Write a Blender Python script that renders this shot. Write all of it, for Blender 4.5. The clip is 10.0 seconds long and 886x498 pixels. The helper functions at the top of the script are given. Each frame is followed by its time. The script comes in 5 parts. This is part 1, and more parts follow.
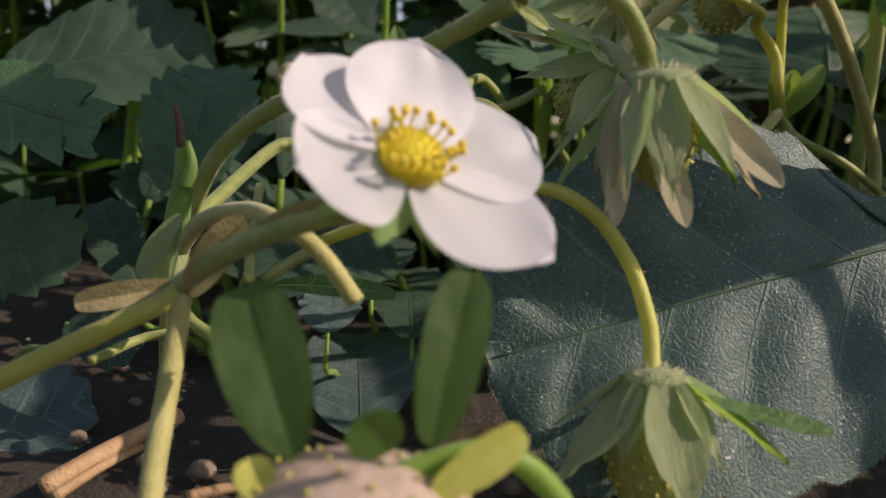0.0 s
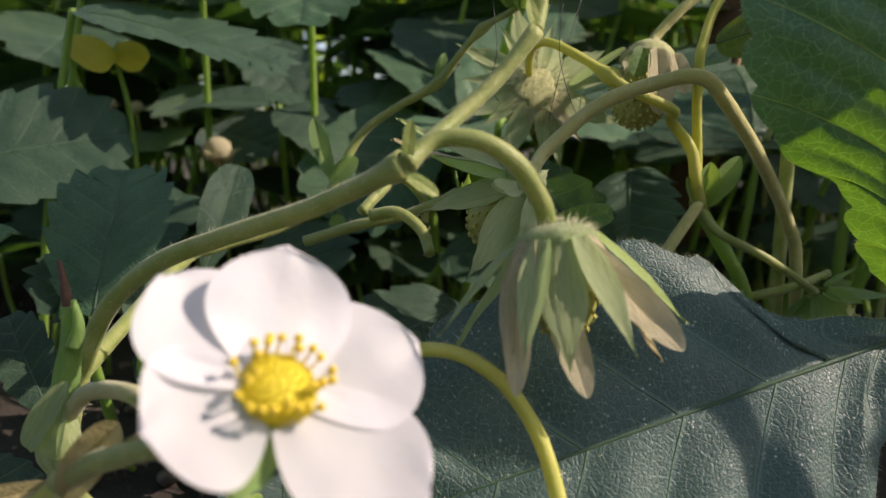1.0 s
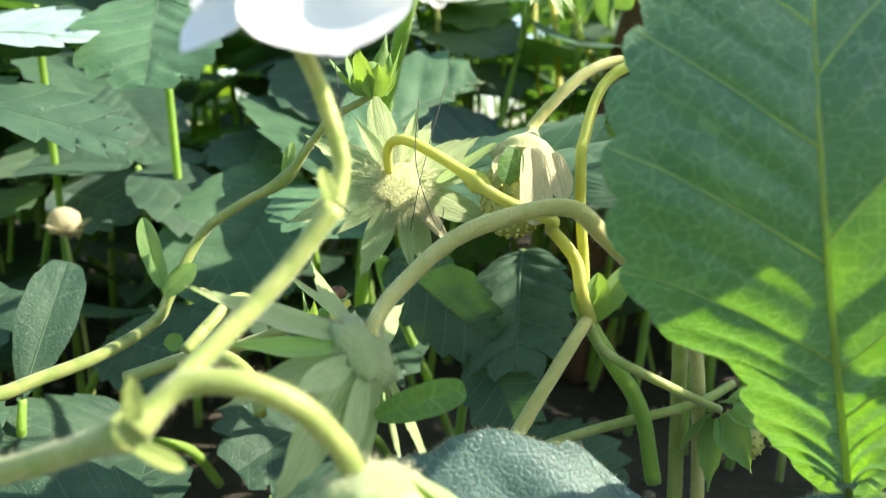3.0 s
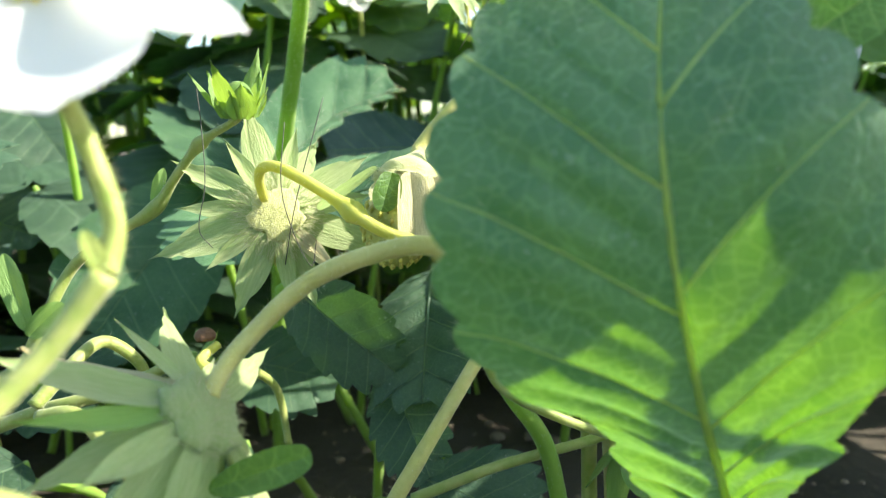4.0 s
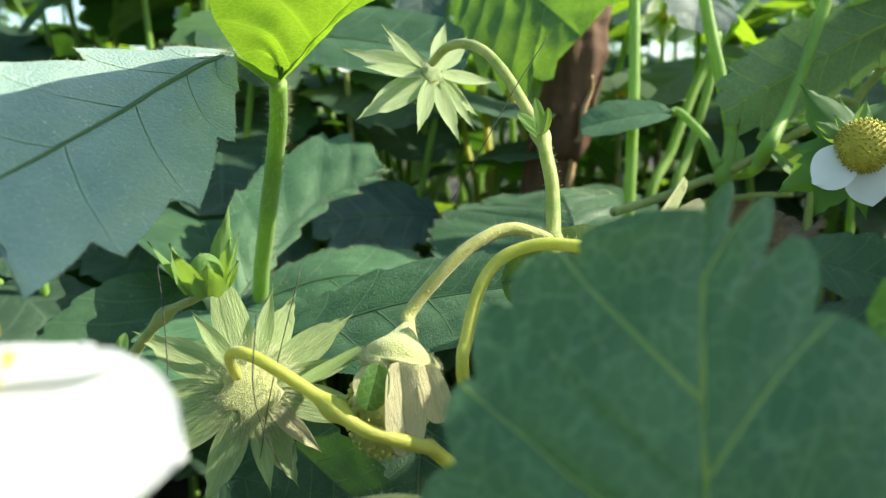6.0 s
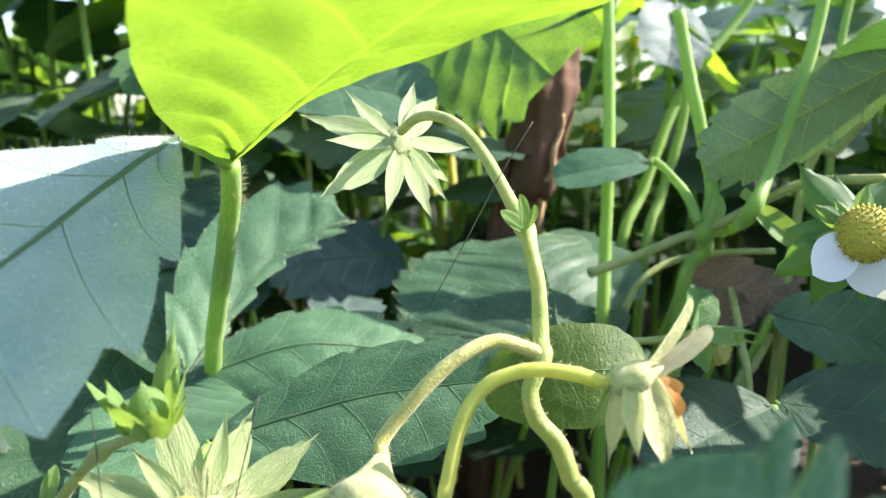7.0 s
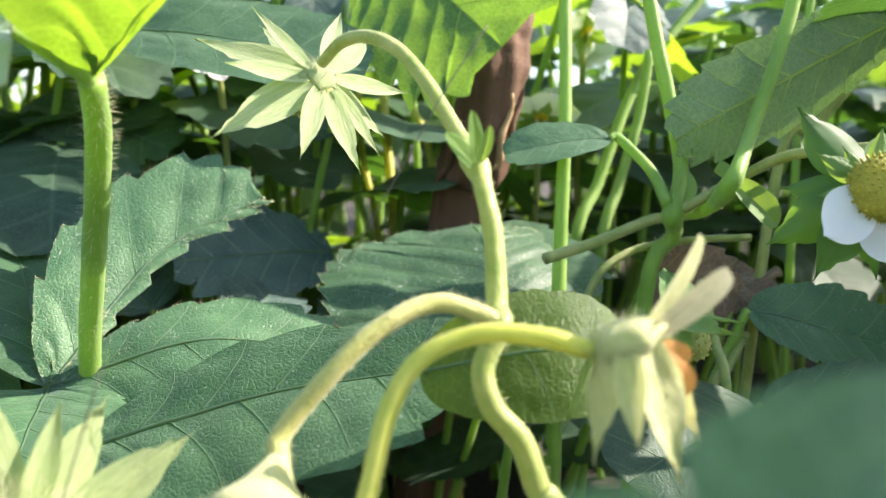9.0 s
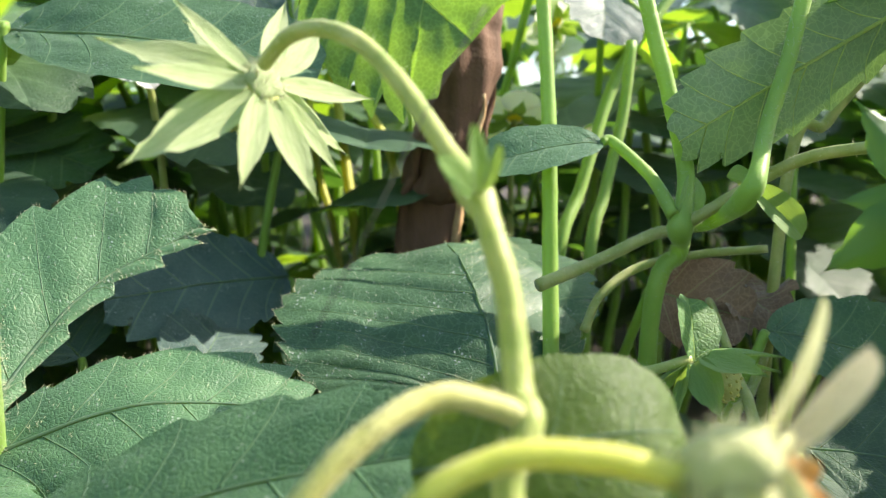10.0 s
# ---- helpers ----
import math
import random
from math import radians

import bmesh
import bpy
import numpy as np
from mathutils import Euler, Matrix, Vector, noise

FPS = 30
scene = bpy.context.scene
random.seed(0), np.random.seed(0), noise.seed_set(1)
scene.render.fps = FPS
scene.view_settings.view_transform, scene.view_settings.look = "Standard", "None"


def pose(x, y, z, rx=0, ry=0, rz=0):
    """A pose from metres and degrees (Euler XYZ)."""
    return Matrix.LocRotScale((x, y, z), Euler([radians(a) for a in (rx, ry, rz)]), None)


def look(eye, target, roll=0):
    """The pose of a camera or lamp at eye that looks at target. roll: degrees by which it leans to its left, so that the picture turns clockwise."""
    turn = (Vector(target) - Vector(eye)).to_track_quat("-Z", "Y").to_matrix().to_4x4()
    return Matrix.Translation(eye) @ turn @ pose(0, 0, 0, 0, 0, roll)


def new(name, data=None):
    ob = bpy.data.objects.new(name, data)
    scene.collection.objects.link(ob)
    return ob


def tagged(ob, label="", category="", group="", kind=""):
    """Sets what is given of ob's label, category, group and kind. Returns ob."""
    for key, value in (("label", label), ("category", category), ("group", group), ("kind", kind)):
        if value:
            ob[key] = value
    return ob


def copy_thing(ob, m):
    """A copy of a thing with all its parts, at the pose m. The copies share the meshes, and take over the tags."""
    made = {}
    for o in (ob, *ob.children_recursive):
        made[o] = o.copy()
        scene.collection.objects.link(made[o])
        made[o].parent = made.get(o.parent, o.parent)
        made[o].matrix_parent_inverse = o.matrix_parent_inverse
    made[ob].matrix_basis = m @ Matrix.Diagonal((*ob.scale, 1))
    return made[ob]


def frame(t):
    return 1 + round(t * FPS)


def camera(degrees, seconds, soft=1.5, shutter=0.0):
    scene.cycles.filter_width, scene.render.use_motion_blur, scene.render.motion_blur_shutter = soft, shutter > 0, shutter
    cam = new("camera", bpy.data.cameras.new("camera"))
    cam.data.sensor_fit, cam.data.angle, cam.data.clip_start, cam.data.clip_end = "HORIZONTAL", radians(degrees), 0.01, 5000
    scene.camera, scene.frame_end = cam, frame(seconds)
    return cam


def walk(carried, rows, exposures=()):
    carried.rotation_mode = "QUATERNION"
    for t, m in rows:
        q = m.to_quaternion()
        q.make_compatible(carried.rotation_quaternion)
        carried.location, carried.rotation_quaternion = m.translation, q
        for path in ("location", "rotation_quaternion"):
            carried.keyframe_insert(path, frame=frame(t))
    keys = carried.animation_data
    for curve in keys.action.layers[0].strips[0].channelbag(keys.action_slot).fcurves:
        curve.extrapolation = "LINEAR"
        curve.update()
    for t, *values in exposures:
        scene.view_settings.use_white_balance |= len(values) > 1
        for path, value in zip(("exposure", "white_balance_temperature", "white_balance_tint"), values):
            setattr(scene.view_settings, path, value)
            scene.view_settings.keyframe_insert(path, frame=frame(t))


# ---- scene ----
cam = camera(61.0, 10.0, 1.2)
cam.data.dof.use_dof, cam.data.dof.focus_distance, cam.data.dof.aperture_fstop = True, 0.17, 17.0
METRES, EYE, TILT, LEAN, TURN = 0.30, 0.075, -9.0, -3.0, 0.0
ROWS = [
    (0.0, 0.0, 0.0, 0.0, 0.0, 0.0, 0.0),
    (0.2, 0.0026, 0.0060, 0.0150, -1.15, 1.15, 0.36),
    (0.5, 0.0019, -0.0091, 0.0576, -1.21, 0.78, 1.09),
    (1.0, 0.0377, 0.016, 0.084, -3.0, 1.14, 2.39),
    (1.5, 0.0631, 0.0392, 0.1193, -3.93, 0.53, 3.32),
    (2.0, 0.0993, 0.0621, 0.1552, -5.97, 0.71, 3.88),
    (2.5, 0.1128, 0.0863, 0.1846, -6.85, 0.46, 4.17),
    (2.7, 0.1150, 0.0990, 0.1856, -7.27, 0.46, 4.22),
    (3.8, 0.1765, 0.1420, 0.2250, -9.66, -0.31, 5.35),
    (4.0, 0.1971, 0.1481, 0.2163, -10.12, -0.31, 5.95),
    (4.5, 0.2068, 0.15, 0.2407, -10.44, -0.05, 6.57),
    (5.0, 0.1962, 0.1613, 0.2818, -10.69, 0.11, 6.1),
    (5.5, 0.2188, 0.186, 0.3166, -10.78, -0.75, 6.48),
    (6.0, 0.2206, 0.2045, 0.3502, -10.82, -1.4, 6.28),
    (6.2, 0.2190, 0.2092, 0.3756, -11.15, -1.65, 6.25),
    (7.3, 0.2400, 0.2907, 0.4560, -15.20, -2.78, 7.0),
    (7.5, 0.2552, 0.3019, 0.472, -15.62, -2.8, 7.4),
    (8.0, 0.2972, 0.2995, 0.4676, -16.32, -2.54, 7.74),
    (8.5, 0.2983, 0.3279, 0.41, -17.05, -1.03, 6.64),
    (9.0, 0.2585, 0.3798, 0.3752, -18.79, -0.54, 5.9),
    (9.5, 0.2613, 0.443, 0.3847, -20.81, -0.93, 7.02),
    (10.0, 0.2824, 0.4844, 0.4008, -22.06, -1.02, 8.3),
]
walk(cam, [(t, pose(0, 0, EYE, TILT, LEAN, TURN) @ pose(METRES * x, METRES * y, METRES * z, 90 + pitch, roll, yaw)) for t, x, y, z, yaw, pitch, roll in ROWS],
     exposures=[(0.0, -0.15, 7250, 25), (1.2, 0.45, 7150, 21), (2.0, 1.71, 6900, 11), (2.6, 1.66, 6850, 6), (4.4, 1.76, 6950, -3), (5.0, 0.98, 6950, -10), (5.5, 0.79, 6950, -13), (6.2, 1.29, 6750, 1), (7.4, 1.66, 6250, 17), (8.0, 0.90, 7000, 22), (8.5, 1.62, 6700, 17), (9.0, 1.66, 6800, 12), (10.0, 1.56, 6900, 9)])

# ---- daylight: a high sun ahead of the camera, blue sky ----
SUN = Vector((0.79, -0.13, 0.60)).normalized()
world = bpy.data.worlds.new("sky")
scene.world = world
world.use_nodes = True
sky = world.node_tree.nodes.new("ShaderNodeTexSky")
sky.sky_type, sky.sun_disc = "NISHITA", False
sky.sun_elevation, sky.sun_rotation = math.asin(SUN.z), math.atan2(SUN.x, SUN.y)
world.node_tree.links.new(sky.outputs[0], world.node_tree.nodes["Background"].inputs[0])
world.node_tree.nodes["Background"].inputs[1].default_value = 0.15
lamp = bpy.data.lights.new("sun", "SUN")
lamp.energy, lamp.angle, lamp.color = 5.0, radians(0.5), (1.0, 0.93, 0.82)
sun = new("sun", lamp)
sun.matrix_basis = look(SUN * 5, (0, 0, 0))


# ---- materials ----
def material(name):
    m = bpy.data.materials.new(name)
    m.use_nodes = True
    nt = m.node_tree
    bsdf = nt.nodes["Principled BSDF"]
    return m, nt, bsdf, nt.nodes["Material Output"]


def node(nt, kind, inputs=(), feature=None, operation=None, invert=False, attribute=None):
    n = nt.nodes.new(kind)
    if attribute:
        n.attribute_name = attribute
    if feature:
        n.feature = feature
    if operation:
        n.operation = operation
    if invert:
        n.invert = True
    for key, value in dict(inputs).items():
        if hasattr(value, "node"):
            nt.links.new(value, n.inputs[key])
        else:
            n.inputs[key].default_value = value
    return n


def ramp(nt, fac, stops):
    n = nt.nodes.new("ShaderNodeValToRGB")
    nt.links.new(fac, n.inputs[0])
    while len(n.color_ramp.elements) < len(stops):
        n.color_ramp.elements.new(0.5)
    for e, (at, c) in zip(n.color_ramp.elements, stops):
        e.position, e.color = at, (*c, 1.0)
    return n.outputs[0]


def mixed(nt, fac, a, b, blend="MIX"):
    n = nt.nodes.new("ShaderNodeMix")
    n.data_type, n.blend_type = "RGBA", blend
    for key, value in ((0, fac), (6, a), (7, b)):
        if hasattr(value, "node"):
            nt.links.new(value, n.inputs[key])
        else:
            n.inputs[key].default_value = value if key == 0 else (*value, 1.0)
    return n.outputs[2]


def scaled(nt, value, k):
    return node(nt, "ShaderNodeMath", {0: value, 1: k}, operation="MULTIPLY").outputs[0]


def thin(nt, bsdf, out, colour, amount, normal=None):
    """Lets light through a thin blade."""
    tr = nt.nodes.new("ShaderNodeBsdfTranslucent")
    if hasattr(colour, "node"):
        nt.links.new(colour, tr.inputs[0])
    else:
        tr.inputs[0].default_value = (*colour, 1.0)
    if normal:
        nt.links.new(normal, tr.inputs["Normal"])
    mx = nt.nodes.new("ShaderNodeMixShader")
    mx.inputs[0].default_value = amount
    nt.links.new(bsdf.outputs[0], mx.inputs[1])
    nt.links.new(tr.outputs[0], mx.inputs[2])
    nt.links.new(mx.outputs[0], out.inputs[0])


def leaf_material(name, dark, light, through_dark, through_light, amount, rough, dust=0.25, veins=0.5, ribs=0.35, sheen=0.3, width=0.085, cell=560.0):
    m, nt, bsdf, out = material(name)
    uv = nt.nodes.new("ShaderNodeUVMap").outputs[0]
    info = nt.nodes.new("ShaderNodeObjectInfo")
    cells = node(nt, "ShaderNodeTexVoronoi", {"Vector": uv, "Scale": cell, "Randomness": 1.0}, feature="DISTANCE_TO_EDGE")
    fine = node(nt, "ShaderNodeTexVoronoi", {"Vector": uv, "Scale": 1100.0}, feature="DISTANCE_TO_EDGE")
    net = ramp(nt, cells.outputs["Distance"], [(0.0, (1, 1, 1)), (width * 0.4, (0.7, 0.7, 0.7)), (width, (0, 0, 0))])
    net2 = ramp(nt, fine.outputs["Distance"], [(0.0, (0.5, 0.5, 0.5)), (0.18, (0, 0, 0))])
    blot = node(nt, "ShaderNodeTexNoise", {"Vector": uv, "Scale": 70.0, "Detail": 4.0, "Roughness": 0.6})
    grain = node(nt, "ShaderNodeTexNoise", {"Vector": uv, "Scale": 1600.0, "Detail": 3.0})
    patch = ramp(nt, blot.outputs[0], [(0.35, dark), (0.68, light)])
    tone = node(nt, "ShaderNodeHueSaturation", {"Color": patch, "Hue": 0.5, "Saturation": 1.0})
    vary = node(nt, "ShaderNodeMapRange", {0: info.outputs["Random"], 3: 0.8, 4: 1.2})
    nt.links.new(vary.outputs[0], tone.inputs["Value"])
    pale = tuple(min(1.0, c * 1.8 + 0.05) for c in light)
    side = ramp(nt, node(nt, "ShaderNodeAttribute", attribute="rib").outputs["Fac"], [(0.55, (0, 0, 0)), (0.88, (1, 1, 1))])
    mid = ramp(nt, node(nt, "ShaderNodeAttribute", attribute="mid").outputs["Fac"], [(0.78, (0, 0, 0)), (0.93, (1, 1, 1))])
    main = mixed(nt, 1.0, side, mid, "LIGHTEN")
    lines = mixed(nt, 1.0, scaled(nt, main, ribs), scaled(nt, net, veins), "LIGHTEN")
    veined = mixed(nt, lines, tone.outputs[0], pale)
    specks = node(nt, "ShaderNodeTexVoronoi", {"Vector": uv, "Scale": 720.0}, feature="F1")
    dots = ramp(nt, specks.outputs["Distance"], [(0.12, (1, 1, 1)), (0.24, (0, 0, 0))])
    where = ramp(nt, node(nt, "ShaderNodeTexNoise", {"Vector": uv, "Scale": 130.0, "Detail": 5.0}).outputs[0], [(0.50, (0, 0, 0)), (0.66, (1, 1, 1))])
    dotted = mixed(nt, 1.0, dots, where, "MULTIPLY")
    dusty = mixed(nt, scaled(nt, dotted, dust), veined, (0.62, 0.66, 0.60))
    nt.links.new(dusty, bsdf.inputs["Base Color"])
    bsdf.inputs["Roughness"].default_value = rough
    bsdf.inputs["Specular IOR Level"].default_value = 0.4
    bsdf.inputs["Sheen Weight"].default_value = sheen
    bsdf.inputs["Sheen Roughness"].default_value = 0.45
    bsdf.inputs["Sheen Tint"].default_value = (0.85, 1.0, 0.95, 1.0)
    b1 = node(nt, "ShaderNodeBump", {"Height": net, "Strength": 0.28, "Distance": 0.0004}, invert=True)
    b2 = node(nt, "ShaderNodeBump", {"Height": grain.outputs[0], "Strength": 0.6, "Distance": 0.0004, "Normal": b1.outputs[0]})
    b3 = node(nt, "ShaderNodeBump", {"Height": net2, "Strength": 0.3, "Distance": 0.0002, "Normal": b2.outputs[0]}, invert=True)
    nt.links.new(b3.outputs[0], bsdf.inputs["Normal"])
    lit = ramp(nt, blot.outputs[0], [(0.3, through_dark), (0.7, through_light)])
    thin(nt, bsdf, out, mixed(nt, scaled(nt, lines, 0.85), lit, tuple(min(1.0, c * 1.5 + k) for c, k in zip(through_light, (0.14, 0.12, 0.01)))), amount)
    return m


def soft_material(name, a, b, rough=0.55, amount=0.0, glow=(0.5, 0.7, 0.1), size=300.0, bump=0.3, sheen=0.0, streak=(1, 1, 1), object_space=True):
    m, nt, bsdf, out = material(name)
    co = nt.nodes.new("ShaderNodeTexCoord").outputs["Object"]
    mp = node(nt, "ShaderNodeMapping", {"Vector": co, "Scale": streak})
    n1 = node(nt, "ShaderNodeTexNoise", {"Vector": mp.outputs[0], "Scale": size, "Detail": 5.0, "Roughness": 0.6})
    n2 = node(nt, "ShaderNodeTexNoise", {"Vector": co, "Scale": size * 8, "Detail": 2.0})
    info = nt.nodes.new("ShaderNodeObjectInfo")
    base = ramp(nt, n1.outputs[0], [(0.32, a), (0.68, b)])
    vary = node(nt, "ShaderNodeMapRange", {0: info.outputs["Random"], 3: 0.88, 4: 1.12})
    tone = node(nt, "ShaderNodeHueSaturation", {"Color": base, "Value": vary.outputs[0]})
    nt.links.new(tone.outputs[0], bsdf.inputs["Base Color"])
    bsdf.inputs["Roughness"].default_value = rough
    bsdf.inputs["Sheen Weight"].default_value = sheen
    b = node(nt, "ShaderNodeBump", {"Height": n2.outputs[0], "Strength": bump, "Distance": 0.0004})
    b2 = node(nt, "ShaderNodeBump", {"Height": n1.outputs[0], "Strength": bump, "Distance": 0.0008, "Normal": b.outputs[0]})
    nt.links.new(b2.outputs[0], bsdf.inputs["Normal"])
    if amount:
        thin(nt, bsdf, out, glow, amount)
    return m


LEAF = leaf_material("mature_leaf", (0.040, 0.104, 0.048), (0.074, 0.156, 0.074), (0.10, 0.26, 0.03), (0.18, 0.38, 0.04), 0.26, 0.46, 0.55, 0.14, 0.30, 0.15)
LEAF_DARK = leaf_material("old_leaf", (0.042, 0.085, 0.078), (0.080, 0.130, 0.118), (0.07, 0.18, 0.03), (0.12, 0.26, 0.04), 0.2, 0.46, 0.9, 0.12, 0.45)
# lit copy of the leaf: sun from behind put in as brighter light-through colour
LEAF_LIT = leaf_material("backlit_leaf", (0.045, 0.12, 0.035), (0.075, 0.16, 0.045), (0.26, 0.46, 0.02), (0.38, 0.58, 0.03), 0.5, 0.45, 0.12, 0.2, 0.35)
LEAF_FRONT = leaf_material("front_leaf", (0.030, 0.088, 0.045), (0.052, 0.122, 0.062), (0.14, 0.36, 0.008), (0.23, 0.48, 0.010), 0.31, 0.30, 0.3, 0.42, 1.0, 0.9, 0.055, 430.0)
LEAF_YOUNG = leaf_material("young_leaf", (0.055, 0.14, 0.035), (0.085, 0.19, 0.045), (0.24, 0.48, 0.03), (0.34, 0.58, 0.05), 0.4, 0.5, 0.05, 0.4, 0.5)
LEAF_PALE = leaf_material("leaf_underside", (0.095, 0.140, 0.070), (0.140, 0.185, 0.095), (0.22, 0.42, 0.06), (0.30, 0.5, 0.08), 0.35, 0.6, 0.05, 0.35, 0.5)
LEAF_BLUE = leaf_material("bluish_leaf", (0.045, 0.098, 0.084), (0.085, 0.148, 0.126), (0.07, 0.18, 0.03), (0.12, 0.26, 0.04), 0.2, 0.44, 1.0, 0.22, 0.55)
# paler base colour puts in the sky's sheen; white flecks lie over it
LEAF_SKY_PALE = leaf_material("sky_pale_leaf", (0.200, 0.290, 0.265), (0.280, 0.360, 0.330), (0.10, 0.26, 0.05), (0.18, 0.36, 0.08), 0.2, 0.28, 1.0, 0.10, 0.3)
# darker copy of the leaf material: deep shade is put into its colour
LEAF_SHADED = leaf_material("shaded_leaf", (0.026, 0.062, 0.036), (0.050, 0.098, 0.056), (0.08, 0.22, 0.02), (0.15, 0.34, 0.03), 0.26, 0.5, 0.3, 0.12, 0.25, 0.05)
LEAF_OLIVE = leaf_material("bract_leaf", (0.070, 0.130, 0.022), (0.100, 0.165, 0.032), (0.26, 0.38, 0.02), (0.36, 0.48, 0.03), 0.5, 0.5, 0.05, 0.2, 0.3, 0.1)
LEAF_RIBBED = leaf_material("ribbed_leaf", (0.036, 0.096, 0.044), (0.066, 0.142, 0.068), (0.10, 0.26, 0.03), (0.18, 0.38, 0.04), 0.24, 0.42, 1.0, 0.30, 0.55, 0.15, 0.06, 420.0)
LEAF_DEAD = leaf_material("withered_leaf", (0.11, 0.07, 0.045), (0.2, 0.13, 0.085), (0.3, 0.15, 0.05), (0.4, 0.2, 0.08), 0.15, 0.8, 0.1, 0.3, 0.4)
VEIN_DARK = soft_material("leaf_vein_dark", (0.06, 0.115, 0.08), (0.09, 0.15, 0.105), 0.5, 0.4, (0.4, 0.6, 0.1))
VEIN = soft_material("leaf_vein", (0.20, 0.31, 0.10), (0.30, 0.40, 0.15), 0.5, 0.6, (0.9, 0.95, 0.3))
STEM = soft_material("green_stem", (0.20, 0.28, 0.055), (0.40, 0.42, 0.14), 0.5, 0.22, (0.6, 0.65, 0.1), 220.0, 0.35, 0.25)
STEM_PALE = soft_material("pale_stem", (0.43, 0.41, 0.12), (0.54, 0.50, 0.20), 0.6, 0.15, (0.6, 0.6, 0.2), 260.0, 0.5, 0.35)
STEM_YELLOW = soft_material("yellow_stem", (0.45, 0.47, 0.08), (0.58, 0.56, 0.14), 0.5, 0.3, (0.8, 0.8, 0.1), 220.0, 0.3, 0.2)
PETIOLE = soft_material("petiole", (0.17, 0.31, 0.045), (0.25, 0.39, 0.07), 0.5, 0.3, (0.5, 0.75, 0.05), 160.0, 0.3, 0.2)
SEPAL = soft_material("sepal", (0.24, 0.33, 0.125), (0.46, 0.51, 0.265), 0.65, 0.38, (0.55, 0.72, 0.28), 500.0, 0.6, 0.4, (5, 0.5, 1))
SEPAL_FRESH = soft_material("fresh_sepal", (0.13, 0.25, 0.06), (0.20, 0.32, 0.09), 0.55, 0.38, (0.42, 0.62, 0.08), 400.0, 0.5, 0.2, (5, 0.5, 1))
SEPAL_DRY = soft_material("dry_sepal", (0.52, 0.47, 0.27), (0.70, 0.62, 0.42), 0.75, 0.3, (0.8, 0.7, 0.4), 500.0, 0.8, 0.3, (6, 1, 1))
PETAL = soft_material("petal", (0.80, 0.79, 0.81), (0.88, 0.87, 0.88), 0.5, 0.45, (0.9, 0.88, 0.9), 120.0, 0.15, 0.1)
PISTIL = soft_material("flower_centre", (0.78, 0.64, 0.03), (0.90, 0.78, 0.07), 0.6, 0.3, (0.95, 0.85, 0.06), 600.0, 0.4)
PISTIL_OLD = soft_material("old_flower_centre", (0.42, 0.38, 0.05), (0.58, 0.50, 0.08), 0.6, 0.2, (0.7, 0.65, 0.06), 500.0, 0.5)
ANTHER = soft_material("anther", (0.80, 0.56, 0.03), (0.88, 0.68, 0.06), 0.6, 0.1, (0.9, 0.6, 0.05), 900.0, 0.4)
CAP = soft_material("hairy_cap", (0.46, 0.48, 0.20), (0.62, 0.60, 0.30), 0.6, 0.25, (0.7, 0.68, 0.3), 420.0, 0.7, 0.4)
BLUSH = soft_material("blushing_fruit", (0.60, 0.46, 0.34), (0.74, 0.58, 0.46), 0.6, 0.2, (0.8, 0.6, 0.4), 400.0, 0.8)
FRUIT = soft_material("unripe_fruit", (0.30, 0.32, 0.08), (0.42, 0.43, 0.14), 0.42, 0.1, (0.6, 0.6, 0.15), 260.0, 0.3)
ACHENE = soft_material("achene", (0.40, 0.38, 0.08), (0.55, 0.50, 0.14), 0.4)
DARK_SEPAL = soft_material("dark_sepal", (0.032, 0.075, 0.016), (0.060, 0.115, 0.026), 0.5, 0.35, (0.25, 0.5, 0.03), 200.0, 0.3)
HAIR = soft_material("fine_hair", (0.56, 0.57, 0.34), (0.70, 0.69, 0.46), 0.5, 0.4, (0.8, 0.8, 0.6))
BROWN = soft_material("dry_brown", (0.09, 0.045, 0.025), (0.17, 0.085, 0.05), 0.85, 0.0, (0, 0, 0), 130.0, 0.9, 0.0, (1, 1, 0.25))
SHEATH = soft_material("dry_sheath", (0.26, 0.21, 0.09), (0.40, 0.33, 0.16), 0.65, 0.2, (0.6, 0.5, 0.15), 200.0, 0.6, 0.2)
# yellow leaf colour, with the sunlight on it put in as brightness
YELLOW_SUNLIT = soft_material("yellowed_leaf", (0.62, 0.50, 0.05), (0.75, 0.62, 0.10), 0.6, 0.4, (0.9, 0.75, 0.05), 60.0, 0.4)
RUST = soft_material("faded_petal", (0.45, 0.20, 0.06), (0.62, 0.33, 0.12), 0.7, 0.3, (0.8, 0.4, 0.1), 300.0, 0.6)
STRAW = soft_material("straw", (0.32, 0.19, 0.09), (0.50, 0.33, 0.18), 0.7, 0.0, (0, 0, 0), 200.0, 0.6, 0.0, (1, 1, 1))
PEBBLE = soft_material("soil_crumb", (0.07, 0.052, 0.038), (0.20, 0.155, 0.11), 0.9, 0.0, (0, 0, 0), 120.0, 0.8)
THREAD = soft_material("dark_thread", (0.02, 0.02, 0.018), (0.04, 0.035, 0.03), 0.6)


